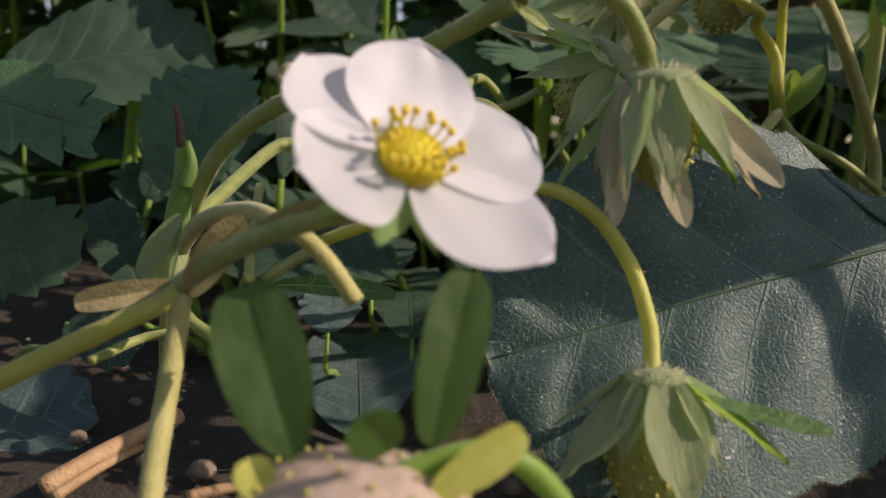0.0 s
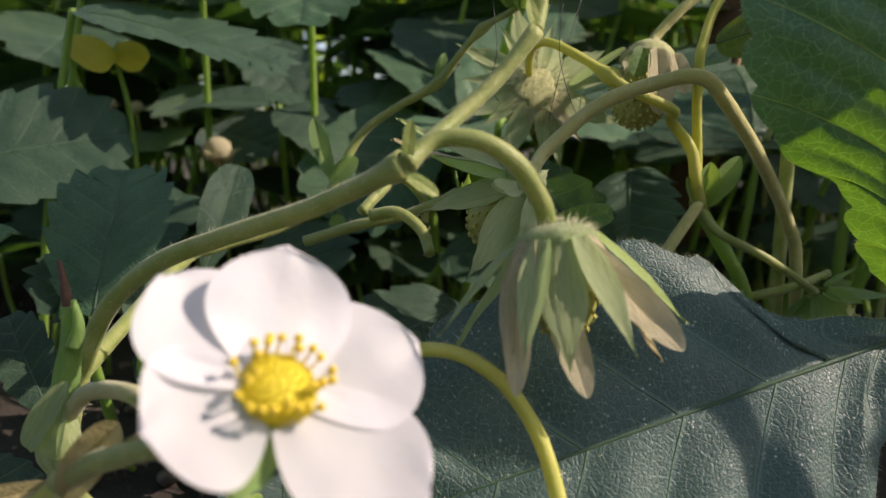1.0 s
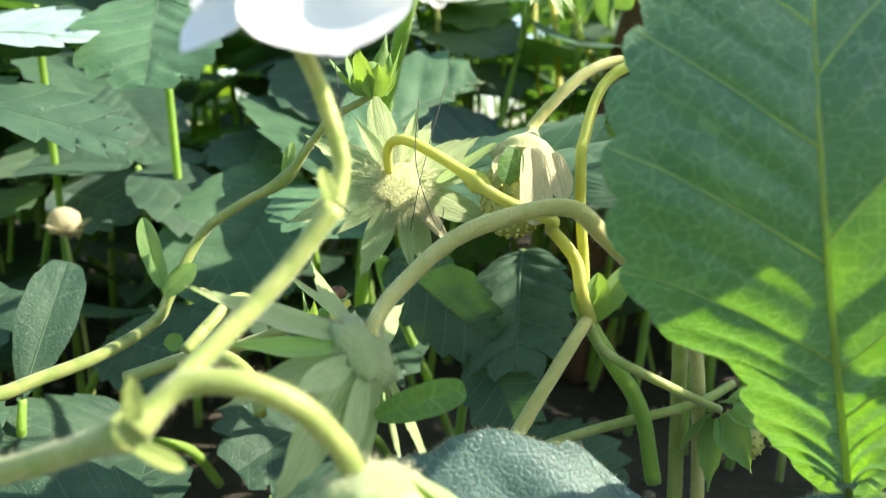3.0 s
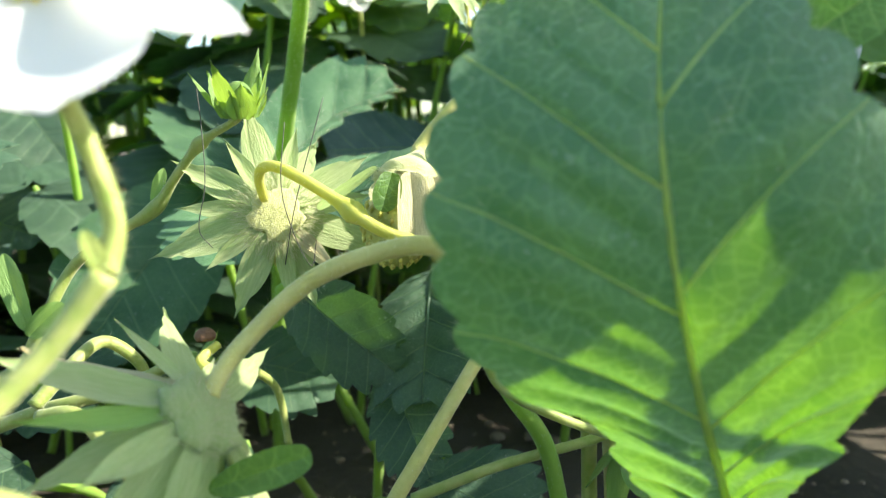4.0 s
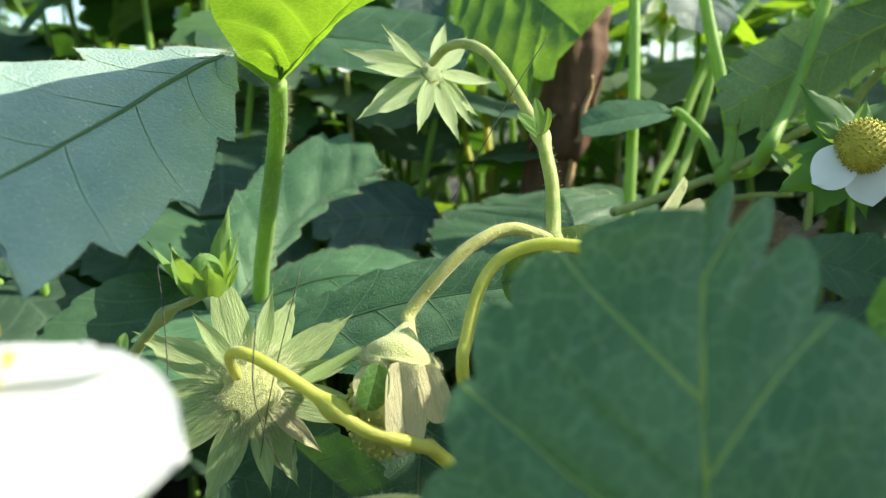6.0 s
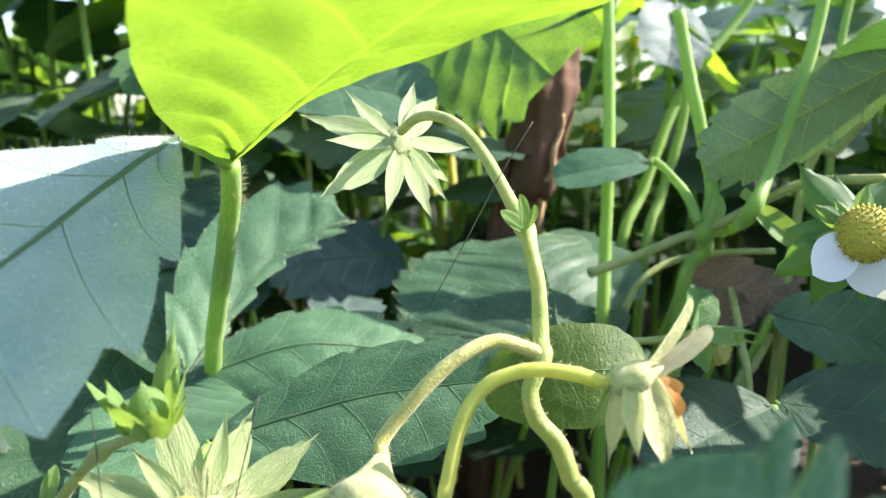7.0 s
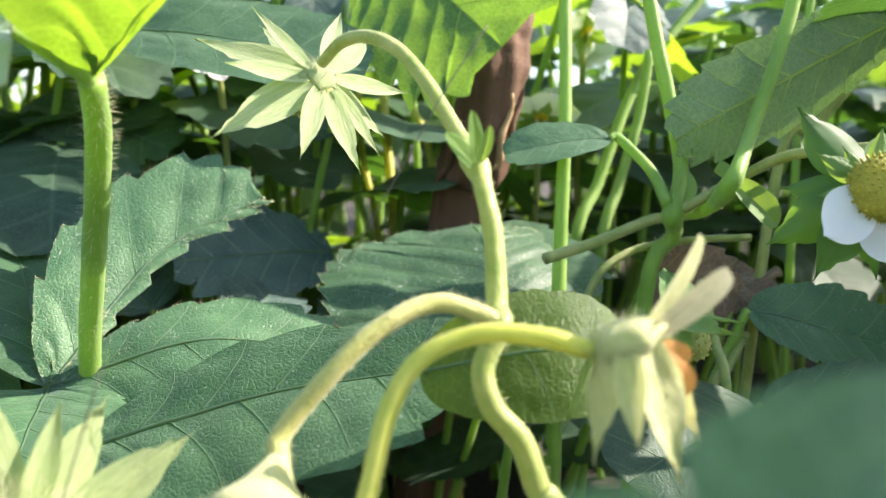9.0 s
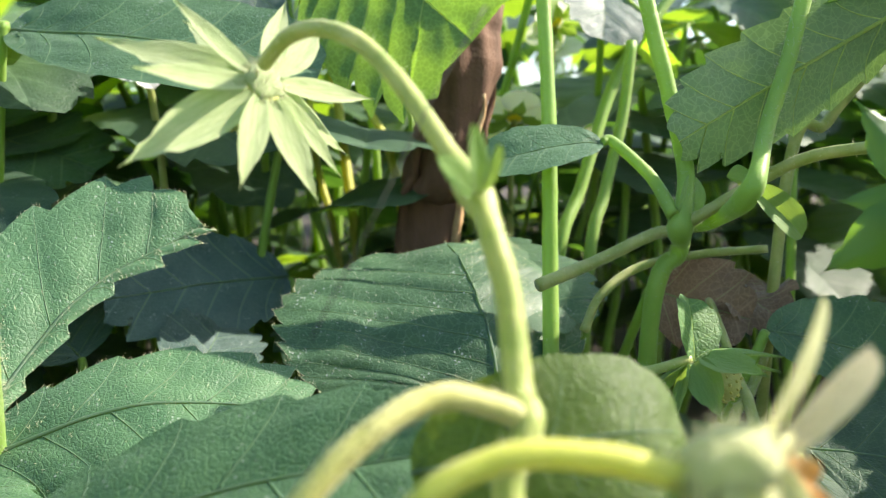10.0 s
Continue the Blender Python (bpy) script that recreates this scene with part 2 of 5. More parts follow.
def soil_material():
    m, nt, bsdf, out = material("soil")
    co = nt.nodes.new("ShaderNodeTexCoord").outputs["Object"]
    a = node(nt, "ShaderNodeTexNoise", {"Vector": co, "Scale": 9.0, "Detail": 8.0, "Roughness": 0.65})
    b = node(nt, "ShaderNodeTexNoise", {"Vector": co, "Scale": 180.0, "Detail": 6.0, "Roughness": 0.7})
    base = ramp(nt, a.outputs[0], [(0.3, (0.030, 0.024, 0.018)), (0.7, (0.065, 0.050, 0.036))])
    bits = ramp(nt, b.outputs[0], [(0.55, (0, 0, 0)), (0.72, (1, 1, 1))])
    nt.links.new(mixed(nt, scaled(nt, bits, 0.35), base, (0.16, 0.12, 0.08)), bsdf.inputs["Base Color"])
    bsdf.inputs["Roughness"].default_value = 0.95
    bump = node(nt, "ShaderNodeBump", {"Height": b.outputs[0], "Strength": 0.9, "Distance": 0.004})
    nt.links.new(bump.outputs[0], bsdf.inputs["Normal"])
    return m


SOIL = soil_material()

# ---- building helpers ----
WM = {}


def mesh(name, verts, faces, uvs=None, ribs=None):
    me = bpy.data.meshes.new(name)
    me.from_pydata([tuple(v) for v in verts], [], faces)
    me.polygons.foreach_set("use_smooth", [True] * len(faces))
    if uvs:
        layer = me.uv_layers.new(name="UVMap")
        for loop in me.loops:
            layer.data[loop.index].uv = uvs[loop.vertex_index]
    if ribs:
        for key, values in zip(("rib", "mid"), ribs):
            me.attributes.new(key, "FLOAT", "POINT").data.foreach_set("value", values)
    me.update()
    return me


def thing(name, at, label, category, group="", kind=""):
    ob = new(name)
    ob.empty_display_size = 0.005
    ob.location = at
    WM[ob] = Matrix.Translation(at)
    return tagged(ob, label, category, group, kind)


def part(name, me, mat, parent, label="", m=None, kind=""):
    ob = new(name, me)
    if mat and not me.materials:
        me.materials.append(mat)
    m = m or Matrix.Identity(4)
    WM[ob] = m
    if parent:
        ob.parent = parent
        ob.matrix_basis = WM[parent].inverted() @ m
    else:
        ob.matrix_basis = m
    return tagged(ob, label, kind=kind)


def basis(origin, along, normal):
    """A frame with y along the thing and z near the given normal."""
    y = Vector(along).normalized()
    z = Vector(normal)
    z = (z - y * z.dot(y)).normalized()
    x = y.cross(z)
    m = Matrix((x, y, z)).transposed().to_4x4()
    m.translation = origin
    return m


def spline(points, steps=8):
    """A smooth line through a few points."""
    p = [Vector(q) for q in points]
    p = [p[0] * 2 - p[1]] + p + [p[-1] * 2 - p[-2]]
    out = []
    for i in range(1, len(p) - 2):
        a, b, c, d = p[i - 1:i + 3]
        for k in range(steps):
            t = k / steps
            out.append(0.5 * (2 * b + (c - a) * t + (2 * a - 5 * b + 4 * c - d) * t * t + (3 * b - a - 3 * c + d) * t ** 3))
    return out + [p[-2]]


def tube_data(line, radius, sides=10, swell=(), ridge=0.0):
    """A round stem along a line; radius at start and end; swell: (where 0..1, factor, reach)."""
    r0, r1 = radius
    verts, faces, n = [], [], len(line)
    up = Vector((0.13, 0.31, 0.94))
    for i, p in enumerate(line):
        d = (line[min(i + 1, n - 1)] - line[max(i - 1, 0)]).normalized()
        x = d.cross(up)
        if x.length < 1e-4:
            x = d.cross(Vector((1, 0, 0)))
        x.normalize()
        up = x.cross(d)
        f = i / (n - 1)
        r = r0 + (r1 - r0) * f
        for at, k, reach in swell:
            r *= 1 + (k - 1) * math.exp(-((f - at) / reach) ** 2)
        for s in range(sides):
            a = 2 * math.pi * s / sides
            rr = r * (1 + 0.07 * noise.noise(p * 260 + Vector((math.cos(a), math.sin(a), 0))) + ridge * (math.sin(4 * a + f * 16) + 0.6 * math.sin(9 * a - f * 9)))
            verts.append(p + (x * math.cos(a) + up * math.sin(a)) * rr)
    for i in range(n - 1):
        for s in range(sides):
            a, b = i * sides + s, i * sides + (s + 1) % sides
            faces.append((a, b, b + sides, a + sides))
    faces.append(tuple(range(sides))[::-1])
    faces.append(tuple(range((n - 1) * sides, n * sides)))
    return verts, faces


def hair_data(line, radius, count, length, rng):
    """Fine hairs that stand off a stem."""
    verts, faces, n = [], [], len(line)
    for _ in range(count):
        i = rng.uniform(0, n - 1.001)
        k = int(i)
        p = line[k].lerp(line[k + 1], i - k)
        d = (line[k + 1] - line[k]).normalized()
        o = Vector((rng.gauss(0, 1), rng.gauss(0, 1), rng.gauss(0, 1)))
        o = (o - d * o.dot(d)).normalized()
        r = radius[0] + (radius[1] - radius[0]) * i / n
        w = d.cross(o) * 0.000042
        tip = p + o * (r + length * rng.uniform(0.5, 1.1)) + d * length * rng.uniform(-0.3, 0.4)
        base = p + o * r * 0.9
        b = len(verts)
        verts += [base - w, base + w, tip, base + d * 0.00006]
        faces += [(b, b + 1, b + 2), (b + 1, b + 3, b + 2), (b + 3, b, b + 2)]
    return verts, faces


def stem(parent, name, points, radius, mat, hairs=0, hair_length=0.0012, label="", swell=(), steps=8, sides=10):
    line = spline(points, steps)
    ob = part(name, mesh(name, *tube_data(line, radius, sides, swell)), mat, parent, label)
    if hairs:
        part("hair_fuzz", mesh("hair_fuzz", *hair_data(line, radius, hairs, hair_length, random.Random(hairs + len(line)))), HAIR, ob, "", None, "stuff")
    return ob


def blade_data(length, half, teeth=8, m=5, nv=8, tooth=0.15, quilt=0.018, fold=0.12, droop=0.15, wave=0.05, start=0.22, seed=0, twist=0.0, base_wide=0.75, tip_wide=0.62, arch=0.0, slant=0.62, every=1, waist=None, round_teeth=False, skew=1.0, waist_side=0, profile=None, roll=(0.0, 0.0)):
    """A toothed leaflet: y along the midrib, x across, z the upper side. Returns verts, faces, uvs and vein lines."""
    rng = random.Random(seed)
    n = teeth * m
    verts, uvs, faces, lines, ribs, mids = [], [], [], [], [], []
    jit = [[rng.uniform(0.7, 1.3) for _ in range(teeth + 2)] for _ in range(2)]
    ph = rng.uniform(0, 6)

    def shape(x, y, q):
        u = y / length
        z = fold * abs(x) + quilt * half * q - droop * length * u * u
        z += wave * half * math.sin(u * 7 + ph + (2 if x > 0 else 0)) * (abs(x) / half) ** 1.5
        z += 0.05 * half * noise.noise(Vector((x / half * 1.4, u * 2.5, seed * 3.1)))
        z += 0.022 * half * noise.noise(Vector((x / half * 5.0, u * 9.0, seed * 1.7)))
        z -= roll[0] * half * max(0.0, x / half - 0.42) ** 2 * min(1.0, max(0.0, (u - 0.35) * 4)) + roll[1] * length * max(0.0, u - 0.72) ** 2
        z += twist * x * u + arch * length * math.sin(math.pi * min(1, max(0, u)) ** 1.4) ** 0.8
        return Vector((x, y, z))

    def table(rows, s):
        for (a, p), (b, q) in zip(rows, rows[1:]):
            if s <= b:
                e = (s - a) / (b - a)
                return p + (q - p) * e * e * (3 - 2 * e)
        return rows[-1][1]

    def place(side, k, v):
        s = k / n
        f = math.sin(math.pi * min(1, s) ** 1.22)
        x = half * max(0.0, f) ** (base_wide if s < 0.568 else tip_wide)
        if profile:
            x = half * table(profile[side > 0], s)
        x *= skew if side > 0 else 1.0
        if waist and side * waist_side >= 0:
            q = min(1.0, max(0.0, (s - waist[0]) / waist[1]))
            x *= waist[2] + (1 - waist[2]) * q * q * (3 - 2 * q)
        y = length * (0.5 - 0.5 * math.cos(math.pi * s))
        ym = max(0.015 * length * s, y - slant * x)
        ph_t = (k % m) / m
        j = k // m
        grow = min(1.0, max(0.0, (s - start) / 0.12))
        up = (ph_t / 0.75) ** 0.8 if ph_t <= 0.75 else (1 - ph_t) / 0.25
        if round_teeth:
            up = math.sin(math.pi * (0.04 + 0.96 * ph_t)) ** 0.6
        t = tooth * half * grow * jit[side > 0][min(j, teeth)] * (up - 0.5) * (1 if s < 0.995 else 0)
        x += t * 0.85
        y += t * (0.6 if s < 0.8 else 1.2)
        vv = v / nv
        px, py = x * vv, ym + (y - ym) * vv
        if 0 < s < 1:
            py += 0.05 * length * math.sin(math.pi * vv) * (1 - s)
        bulge = math.sin(math.pi * ((k + 0.25 * m) % m) / m) * math.sin(math.pi * min(1, vv * 1.05)) ** 0.7
        return shape(side * max(px, 0), py, bulge), (side * px, py)

    for side in (-1, 1):
        off = len(verts)
        for k in range(n + 1):
            for v in range(nv + 1):
                p, w = place(side, k, v)
                verts.append(p)
                uvs.append((w[0] + seed * 0.37, w[1] + seed * 0.19))
                ribs.append(1.0 - 0.22 * v / nv if k % m == int(0.75 * m) and k // m % every == 0 and 0.08 < k / n < 0.97 else 0.0)
                mids.append(1.0 if v == 0 else 0.0)
        for k in range(n):
            for v in range(nv):
                a = off + k * (nv + 1) + v
                q = (a, a + 1, a + nv + 2, a + nv + 1)
                faces.append(q if side > 0 else q[::-1])
        for j in range(1, teeth):
            k = j * m + int(0.75 * m)
            if k < n - 2 and k / n > 0.1 and j % every == 0:
                lines.append([verts[off + k * (nv + 1) + v] for v in range(nv + 1)])
    rib = [shape(0, length * (i / 16), 0) for i in range(17)]
    return verts, faces, uvs, lines, rib, (ribs, mids)


def vein_data(lines, r):
    verts, faces = [], []
    for line in lines:
        if (line[-1] - line[0]).length < r * 6:
            continue
        v, f = tube_data([Vector(p) for p in line], (r, r * 0.3), 5)
        b = len(verts)
        verts += v
        faces += [tuple(i + b for i in q) for q in f]
    return verts, faces


def bender(rib, n0, n1):
    """Lays a flat blade along a curved midrib, its upper side turning from n0 to n1. Returns the map and the rib's length."""
    line = spline(rib, 12)
    steps = [0.0]
    for a, b in zip(line, line[1:]):
        steps.append(steps[-1] + (b - a).length)
    total = steps[-1]
    n0, n1 = Vector(n0).normalized(), Vector(n1).normalized()

    def lay(p):
        d = min(max(p.y, 0.0), total * 0.9999)
        k = max(i for i in range(len(steps) - 1) if steps[i] <= d)
        e = (d - steps[k]) / (steps[k + 1] - steps[k])
        at = line[k].lerp(line[k + 1], e)
        t0 = line[min(k + 1, len(line) - 1)] - line[max(k - 1, 0)]
        t1 = line[min(k + 2, len(line) - 1)] - line[k]
        t = t0.normalized().lerp(t1.normalized(), e).normalized()
        z = n0.lerp(n1, d / total)
        z = (z - t * z.dot(t)).normalized()
        return at + t * (p.y - d) + t.cross(z) * p.x + z * p.z
    return lay, total


def leaflet(parent, base, tip, side, mat, teeth=8, seed=0, veins=True, normal=None, name="leaflet", label="", half=None, m=5, nv=8, fuzz=0, via=(), normal_tip=None, rib_size=1.0, **kw):
    """A leaflet from its base to its tip; side: a point on its widest margin; via: points that its midrib passes."""
    base, tip = Vector(base), Vector(tip)
    y = tip - base
    length = y.length
    if side is not None:
        s = Vector(side) - base
        s -= y * (s.dot(y) / y.dot(y))
        half = half or s.length
        z = s.cross(y)
        if z.dot(Vector(normal or (0, -0.3, 1))) < 0:
            z = -z
    else:
        z = Vector(normal)
    mtx = basis(base, y, z)
    if via:
        lay, length = bender([base, *via, tip], normal, normal_tip or normal)
        back = mtx.inverted()
    verts, faces, uvs, lines, rib, ribs = blade_data(length, half, teeth, m, nv, seed=seed, **kw)
    if via:
        verts = [back @ lay(p) for p in verts]
        lines = [[back @ lay(p) for p in row] for row in lines]
        rib = [back @ lay(p) for p in rib]
    ob = part(name, mesh(name, verts, faces, uvs, ribs), mat, parent, label, mtx)
    if fuzz:
        rng = random.Random(seed + fuzz)
        edge = [v + k * (nv + 1) for k in range(teeth * m + 1) for v in (nv,)]
        edge += [e + (teeth * m + 1) * (nv + 1) for e in edge]
        hv, hf = [], []
        for i in range(fuzz):
            e = rng.choice(edge) if i % 3 == 0 else rng.randrange(len(verts) - nv - 2)
            p = verts[e].lerp(verts[e + (nv + 1 if e % (nv + 1) == nv and e + nv + 1 < len(verts) else 1) if e + 1 < len(verts) else e], rng.random())
            if (p - verts[e]).length > 0.006:
                p = verts[e].copy()
            d = Vector((rng.gauss(0, 0.5) + (0.8 if p.x > 0 else -0.8), rng.gauss(0.4, 0.5), rng.gauss(0.5, 0.5))).normalized()
            w = d.orthogonal().normalized() * 0.00005
            b = len(hv)
            hv += [p - w, p + w, p + d * rng.uniform(0.0006, 0.0015), p + d.cross(w)]
            hf += [(b, b + 1, b + 2), (b + 1, b + 3, b + 2), (b + 3, b, b + 2)]
        part("hair_fuzz", mesh("hair_fuzz", hv, hf), HAIR, ob, "", mtx, "stuff")
    if veins and mat is not LEAF_LIT:
        k = min(1.1, length / 0.07) * rib_size
        part("midrib", mesh("midrib", *tube_data(rib, (0.0006 * k, 0.00018 * k), 7)), VEIN if mat in (LEAF_YOUNG, LEAF_PALE, LEAF_FRONT) else VEIN_DARK, ob, "", mtx)
        part("vein_network", mesh("vein_network", *vein_data(lines, 0.00017 * k)), VEIN if mat in (LEAF_YOUNG, LEAF_PALE, LEAF_FRONT) else VEIN_DARK, ob, "", mtx)
    return ob


def sepal_mesh(name, length, width, curl, fold, seed, notched=True):
    rng = random.Random(seed)
    nu, nv = 12, 3
    verts, faces = [], []
    for i in range(nu + 1):
        u = i / nu
        w = width * 0.5 * (math.sin(math.pi * (0.20 + 0.80 * u)) ** 1.2 if u < 1 else 0.0) * (1.0 if u < 0.85 else 0.92)
        if notched and i in (9, 11):
            w *= 0.78
        for j in range(-nv, nv + 1):
            f = j / nv
            x = w * f
            z = fold * abs(x) + curl * length * u * u + 0.05 * width * noise.noise(Vector((f * 2, u * 5, seed)))
            z -= 0.06 * width * (abs(j) == 1)
            y = length * (u - 0.06 * abs(f) * u) + (rng.uniform(-0.01, 0.03) * length if abs(j) == nv and u > 0.6 else 0)
            verts.append((x, y, z))
    row = 2 * nv + 1
    for i in range(nu):
        for j in range(row - 1):
            a = i * row + j
            faces.append((a, a + 1, a + row + 1, a + row))
    return mesh(name, verts, faces)


def calyx(parent, origin, axis, count, length, width, spread, seed, mat=None, dry=(), fresh=(), curl=0.12, turn=0.0, jitter=9.0, name="sepal", ring=0.0032):
    """Sepals round an axis that points towards the fruit; spread: degrees off that axis."""
    rng = random.Random(seed)
    axis = Vector(axis).normalized()
    e1 = axis.orthogonal().normalized()
    e2 = axis.cross(e1)
    variants = [sepal_mesh("sepal", length, width, curl * k, 0.25 * (1 if k > 0.5 else -0.6), seed + i) for i, k in enumerate((0.3, 0.9, 1.5))]
    narrow = [sepal_mesh("sepal", length * 0.8, width * 0.62, curl * k, 0.3, seed + 7 + i, False) for i, k in enumerate((0.2, 1.4))]
    done = {}
    for i in range(count):
        a = 2 * math.pi * i / count + radians(turn) + rng.uniform(-0.14, 0.14)
        t = radians(spread + rng.uniform(-jitter, jitter) + (6 if i % 2 else -3))
        out = e1 * math.cos(a) + e2 * math.sin(a)
        d = axis * math.cos(t) + out * math.sin(t)
        nrm = -axis * math.sin(t) + out * math.cos(t)
        kind = SEPAL_DRY if i in dry else SEPAL_FRESH if i in fresh else mat or SEPAL
        pick = (i % 2, rng.randrange(3 if i % 2 == 0 else 2), kind.name)
        if pick not in done:
            me = (variants if i % 2 == 0 else narrow)[pick[1]].copy()
            me.materials.clear()
            me.materials.append(kind)
            done[pick] = me
        k = rng.uniform(0.85, 1.12)
        part(name, done[pick], None, parent, "dried pale sepal" if i in dry else "", basis(Vector(origin) + out * ring, d, nrm) @ Matrix.Diagonal((k, k, k, 1)))


def ball_data(rx, rz, rings=10, seg=16, lump=0.0, taper=0.0, seed=0):
    """An egg with its stalk end at the origin, growing along -z."""
    verts, faces = [Vector((0, 0, 0))], []
    for i in range(1, rings):
        a = math.pi * i / rings
        for s in range(seg):
            b = 2 * math.pi * s / seg
            k = math.sin(a) * (1 - taper * (i / rings - 0.4))
            p = Vector((rx * k * math.cos(b), rx * k * math.sin(b), -rz * (1 - math.cos(a))))
            p *= 1 + lump * noise.noise(p * 300 + Vector((seed, 0, 0)))
            verts.append(p)
    verts.append(Vector((0, 0, -2 * rz)))
    for s in range(seg):
        faces.append((0, 1 + s, 1 + (s + 1) % seg))
        e = 1 + (rings - 2) * seg
        faces.append((len(verts) - 1, e + (s + 1) % seg, e + s))
    for i in range(rings - 2):
        for s in range(seg):
            a, b = 1 + i * seg + s, 1 + i * seg + (s + 1) % seg
            faces.append((a, a + seg, b + seg, b))
    return verts, faces


def seeds_data(rx, rz, count, size, taper=0.0, stand=0.0):
    """Achenes set all over the egg of ball_data."""
    verts, faces = [], []
    for i in range(count):
        c = 1 - 2 * (i + 0.5) / count
        a, b = math.acos(c), i * 2.39996
        k = math.sin(a) * (1 - taper * (a / math.pi - 0.4))
        p = Vector((rx * k * math.cos(b), rx * k * math.sin(b), -rz * (1 - math.cos(a))))
        nrm = Vector((math.sin(a) * math.cos(b) / rx, math.sin(a) * math.sin(b) / rx, math.cos(a) / rz)).normalized()
        m = basis(p + nrm * (size * 0.3 + stand), Vector((0, 0, 1)) if abs(nrm.z) < 0.9 else Vector((1, 0, 0)), nrm)
        o = len(verts)
        for x, y, z in ((1, 0, 0), (0, 1.5, 0), (-1, 0, 0), (0, -1.5, 0), (0, 0, 1.1 + stand / size * 2), (0, 0, -1)):
            verts.append(m @ Vector((x * size, y * size, z * size)))
        faces += [(o + u, o + (u + 1) % 4, o + 4) for u in range(4)] + [(o + (u + 1) % 4, o + u, o + 5) for u in range(4)]
    return verts, faces


def receptacle(parent, at, axis, r, h, seed, mat=None, hairs=420, reach=1.0):
    """The hairy cap between stalk and sepals; axis points towards the fruit."""
    m = basis(Vector(at) - Vector(axis).normalized() * h, Vector(axis).orthogonal(), -Vector(axis))
    verts, faces = ball_data(r, h, 9, 22, 0.0)
    out = []
    for v in verts:
        a = math.atan2(v.y, v.x)
        k = 1 + 0.10 * math.cos(5 * a + seed) + 0.06 * math.cos(11 * a) + 0.10 * noise.noise(v * 350 + Vector((seed, 0, 0)))
        out.append(Vector((v.x * k, v.y * k, v.z * (1 + 0.25 * noise.noise(v * 500)))))
    ob = part("receptacle", mesh("receptacle", out, faces), mat or SEPAL, parent, "", m)
    rng = random.Random(seed)
    hv, hf = [], []
    for _ in range(hairs):
        a, q = rng.uniform(0, 2 * math.pi), math.acos(rng.uniform(-0.3, 1.0))
        n = Vector((math.sin(q) * math.cos(a), math.sin(q) * math.sin(a), math.cos(q)))
        e = rng.uniform(1.0, reach)
        p = Vector((n.x * r * e, n.y * r * e, -h + n.z * h))
        t = p + (n + Vector((rng.uniform(-0.5, 0.5), rng.uniform(-0.5, 0.5), rng.uniform(-0.3, 0.3)))).normalized() * rng.uniform(0.0009, 0.0022) * (0.6 + 0.4 * reach)
        w = n.orthogonal().normalized() * 0.00006
        b = len(hv)
        hv += [p - w, p + w, t, p + n.cross(w)]
        hf += [(b, b + 1, b + 2), (b + 1, b + 3, b + 2), (b + 3, b, b + 2)]
    part("hair_fuzz", mesh("hair_fuzz", hv, hf), HAIR, ob, "", m, "stuff")
    return ob


def fruit(parent, origin, axis, rx, rz, seeds=150, mat=None, label="", taper=0.35, seed_size=0.075):
    m = basis(origin, Vector(axis).orthogonal(), -Vector(axis))
    f = part("fruit", mesh("fruit", *ball_data(rx, rz, 12, 20, 0.03, taper)), mat or FRUIT, parent, label, m)
    part("achene_layer", mesh("achene_layer", *seeds_data(rx, rz, seeds, rx * seed_size, taper)), ACHENE, f, "", m, "stuff")
    return f


def petal_mesh(length, width, cup, seed, curl=0.16):
    nu, nv = 16, 5
    verts, faces = [], []
    for i in range(nu + 1):
        u = 1 - (1 - i / nu) ** 1.5
        w = width * 0.5 * max(0.0, math.sin(math.pi * (0.07 + 0.93 * u ** 1.15))) ** 0.52
        for j in range(-nv, nv + 1):
            f = j / nv
            y = length * (u - 0.05 * f * f * u ** 2)
            z = cup * length * (u - 0.45) ** 2 + curl * w * f * f + 0.05 * length * noise.noise(Vector((f * 1.6, u * 2.4, seed * 2.7)))
            verts.append((w * f, y, z))
    row = 2 * nv + 1
    for i in range(nu):
        for j in range(row - 1):
            a = i * row + j
            faces.append((a, a + 1, a + row + 1, a + row))
    return mesh("petal", verts, faces)


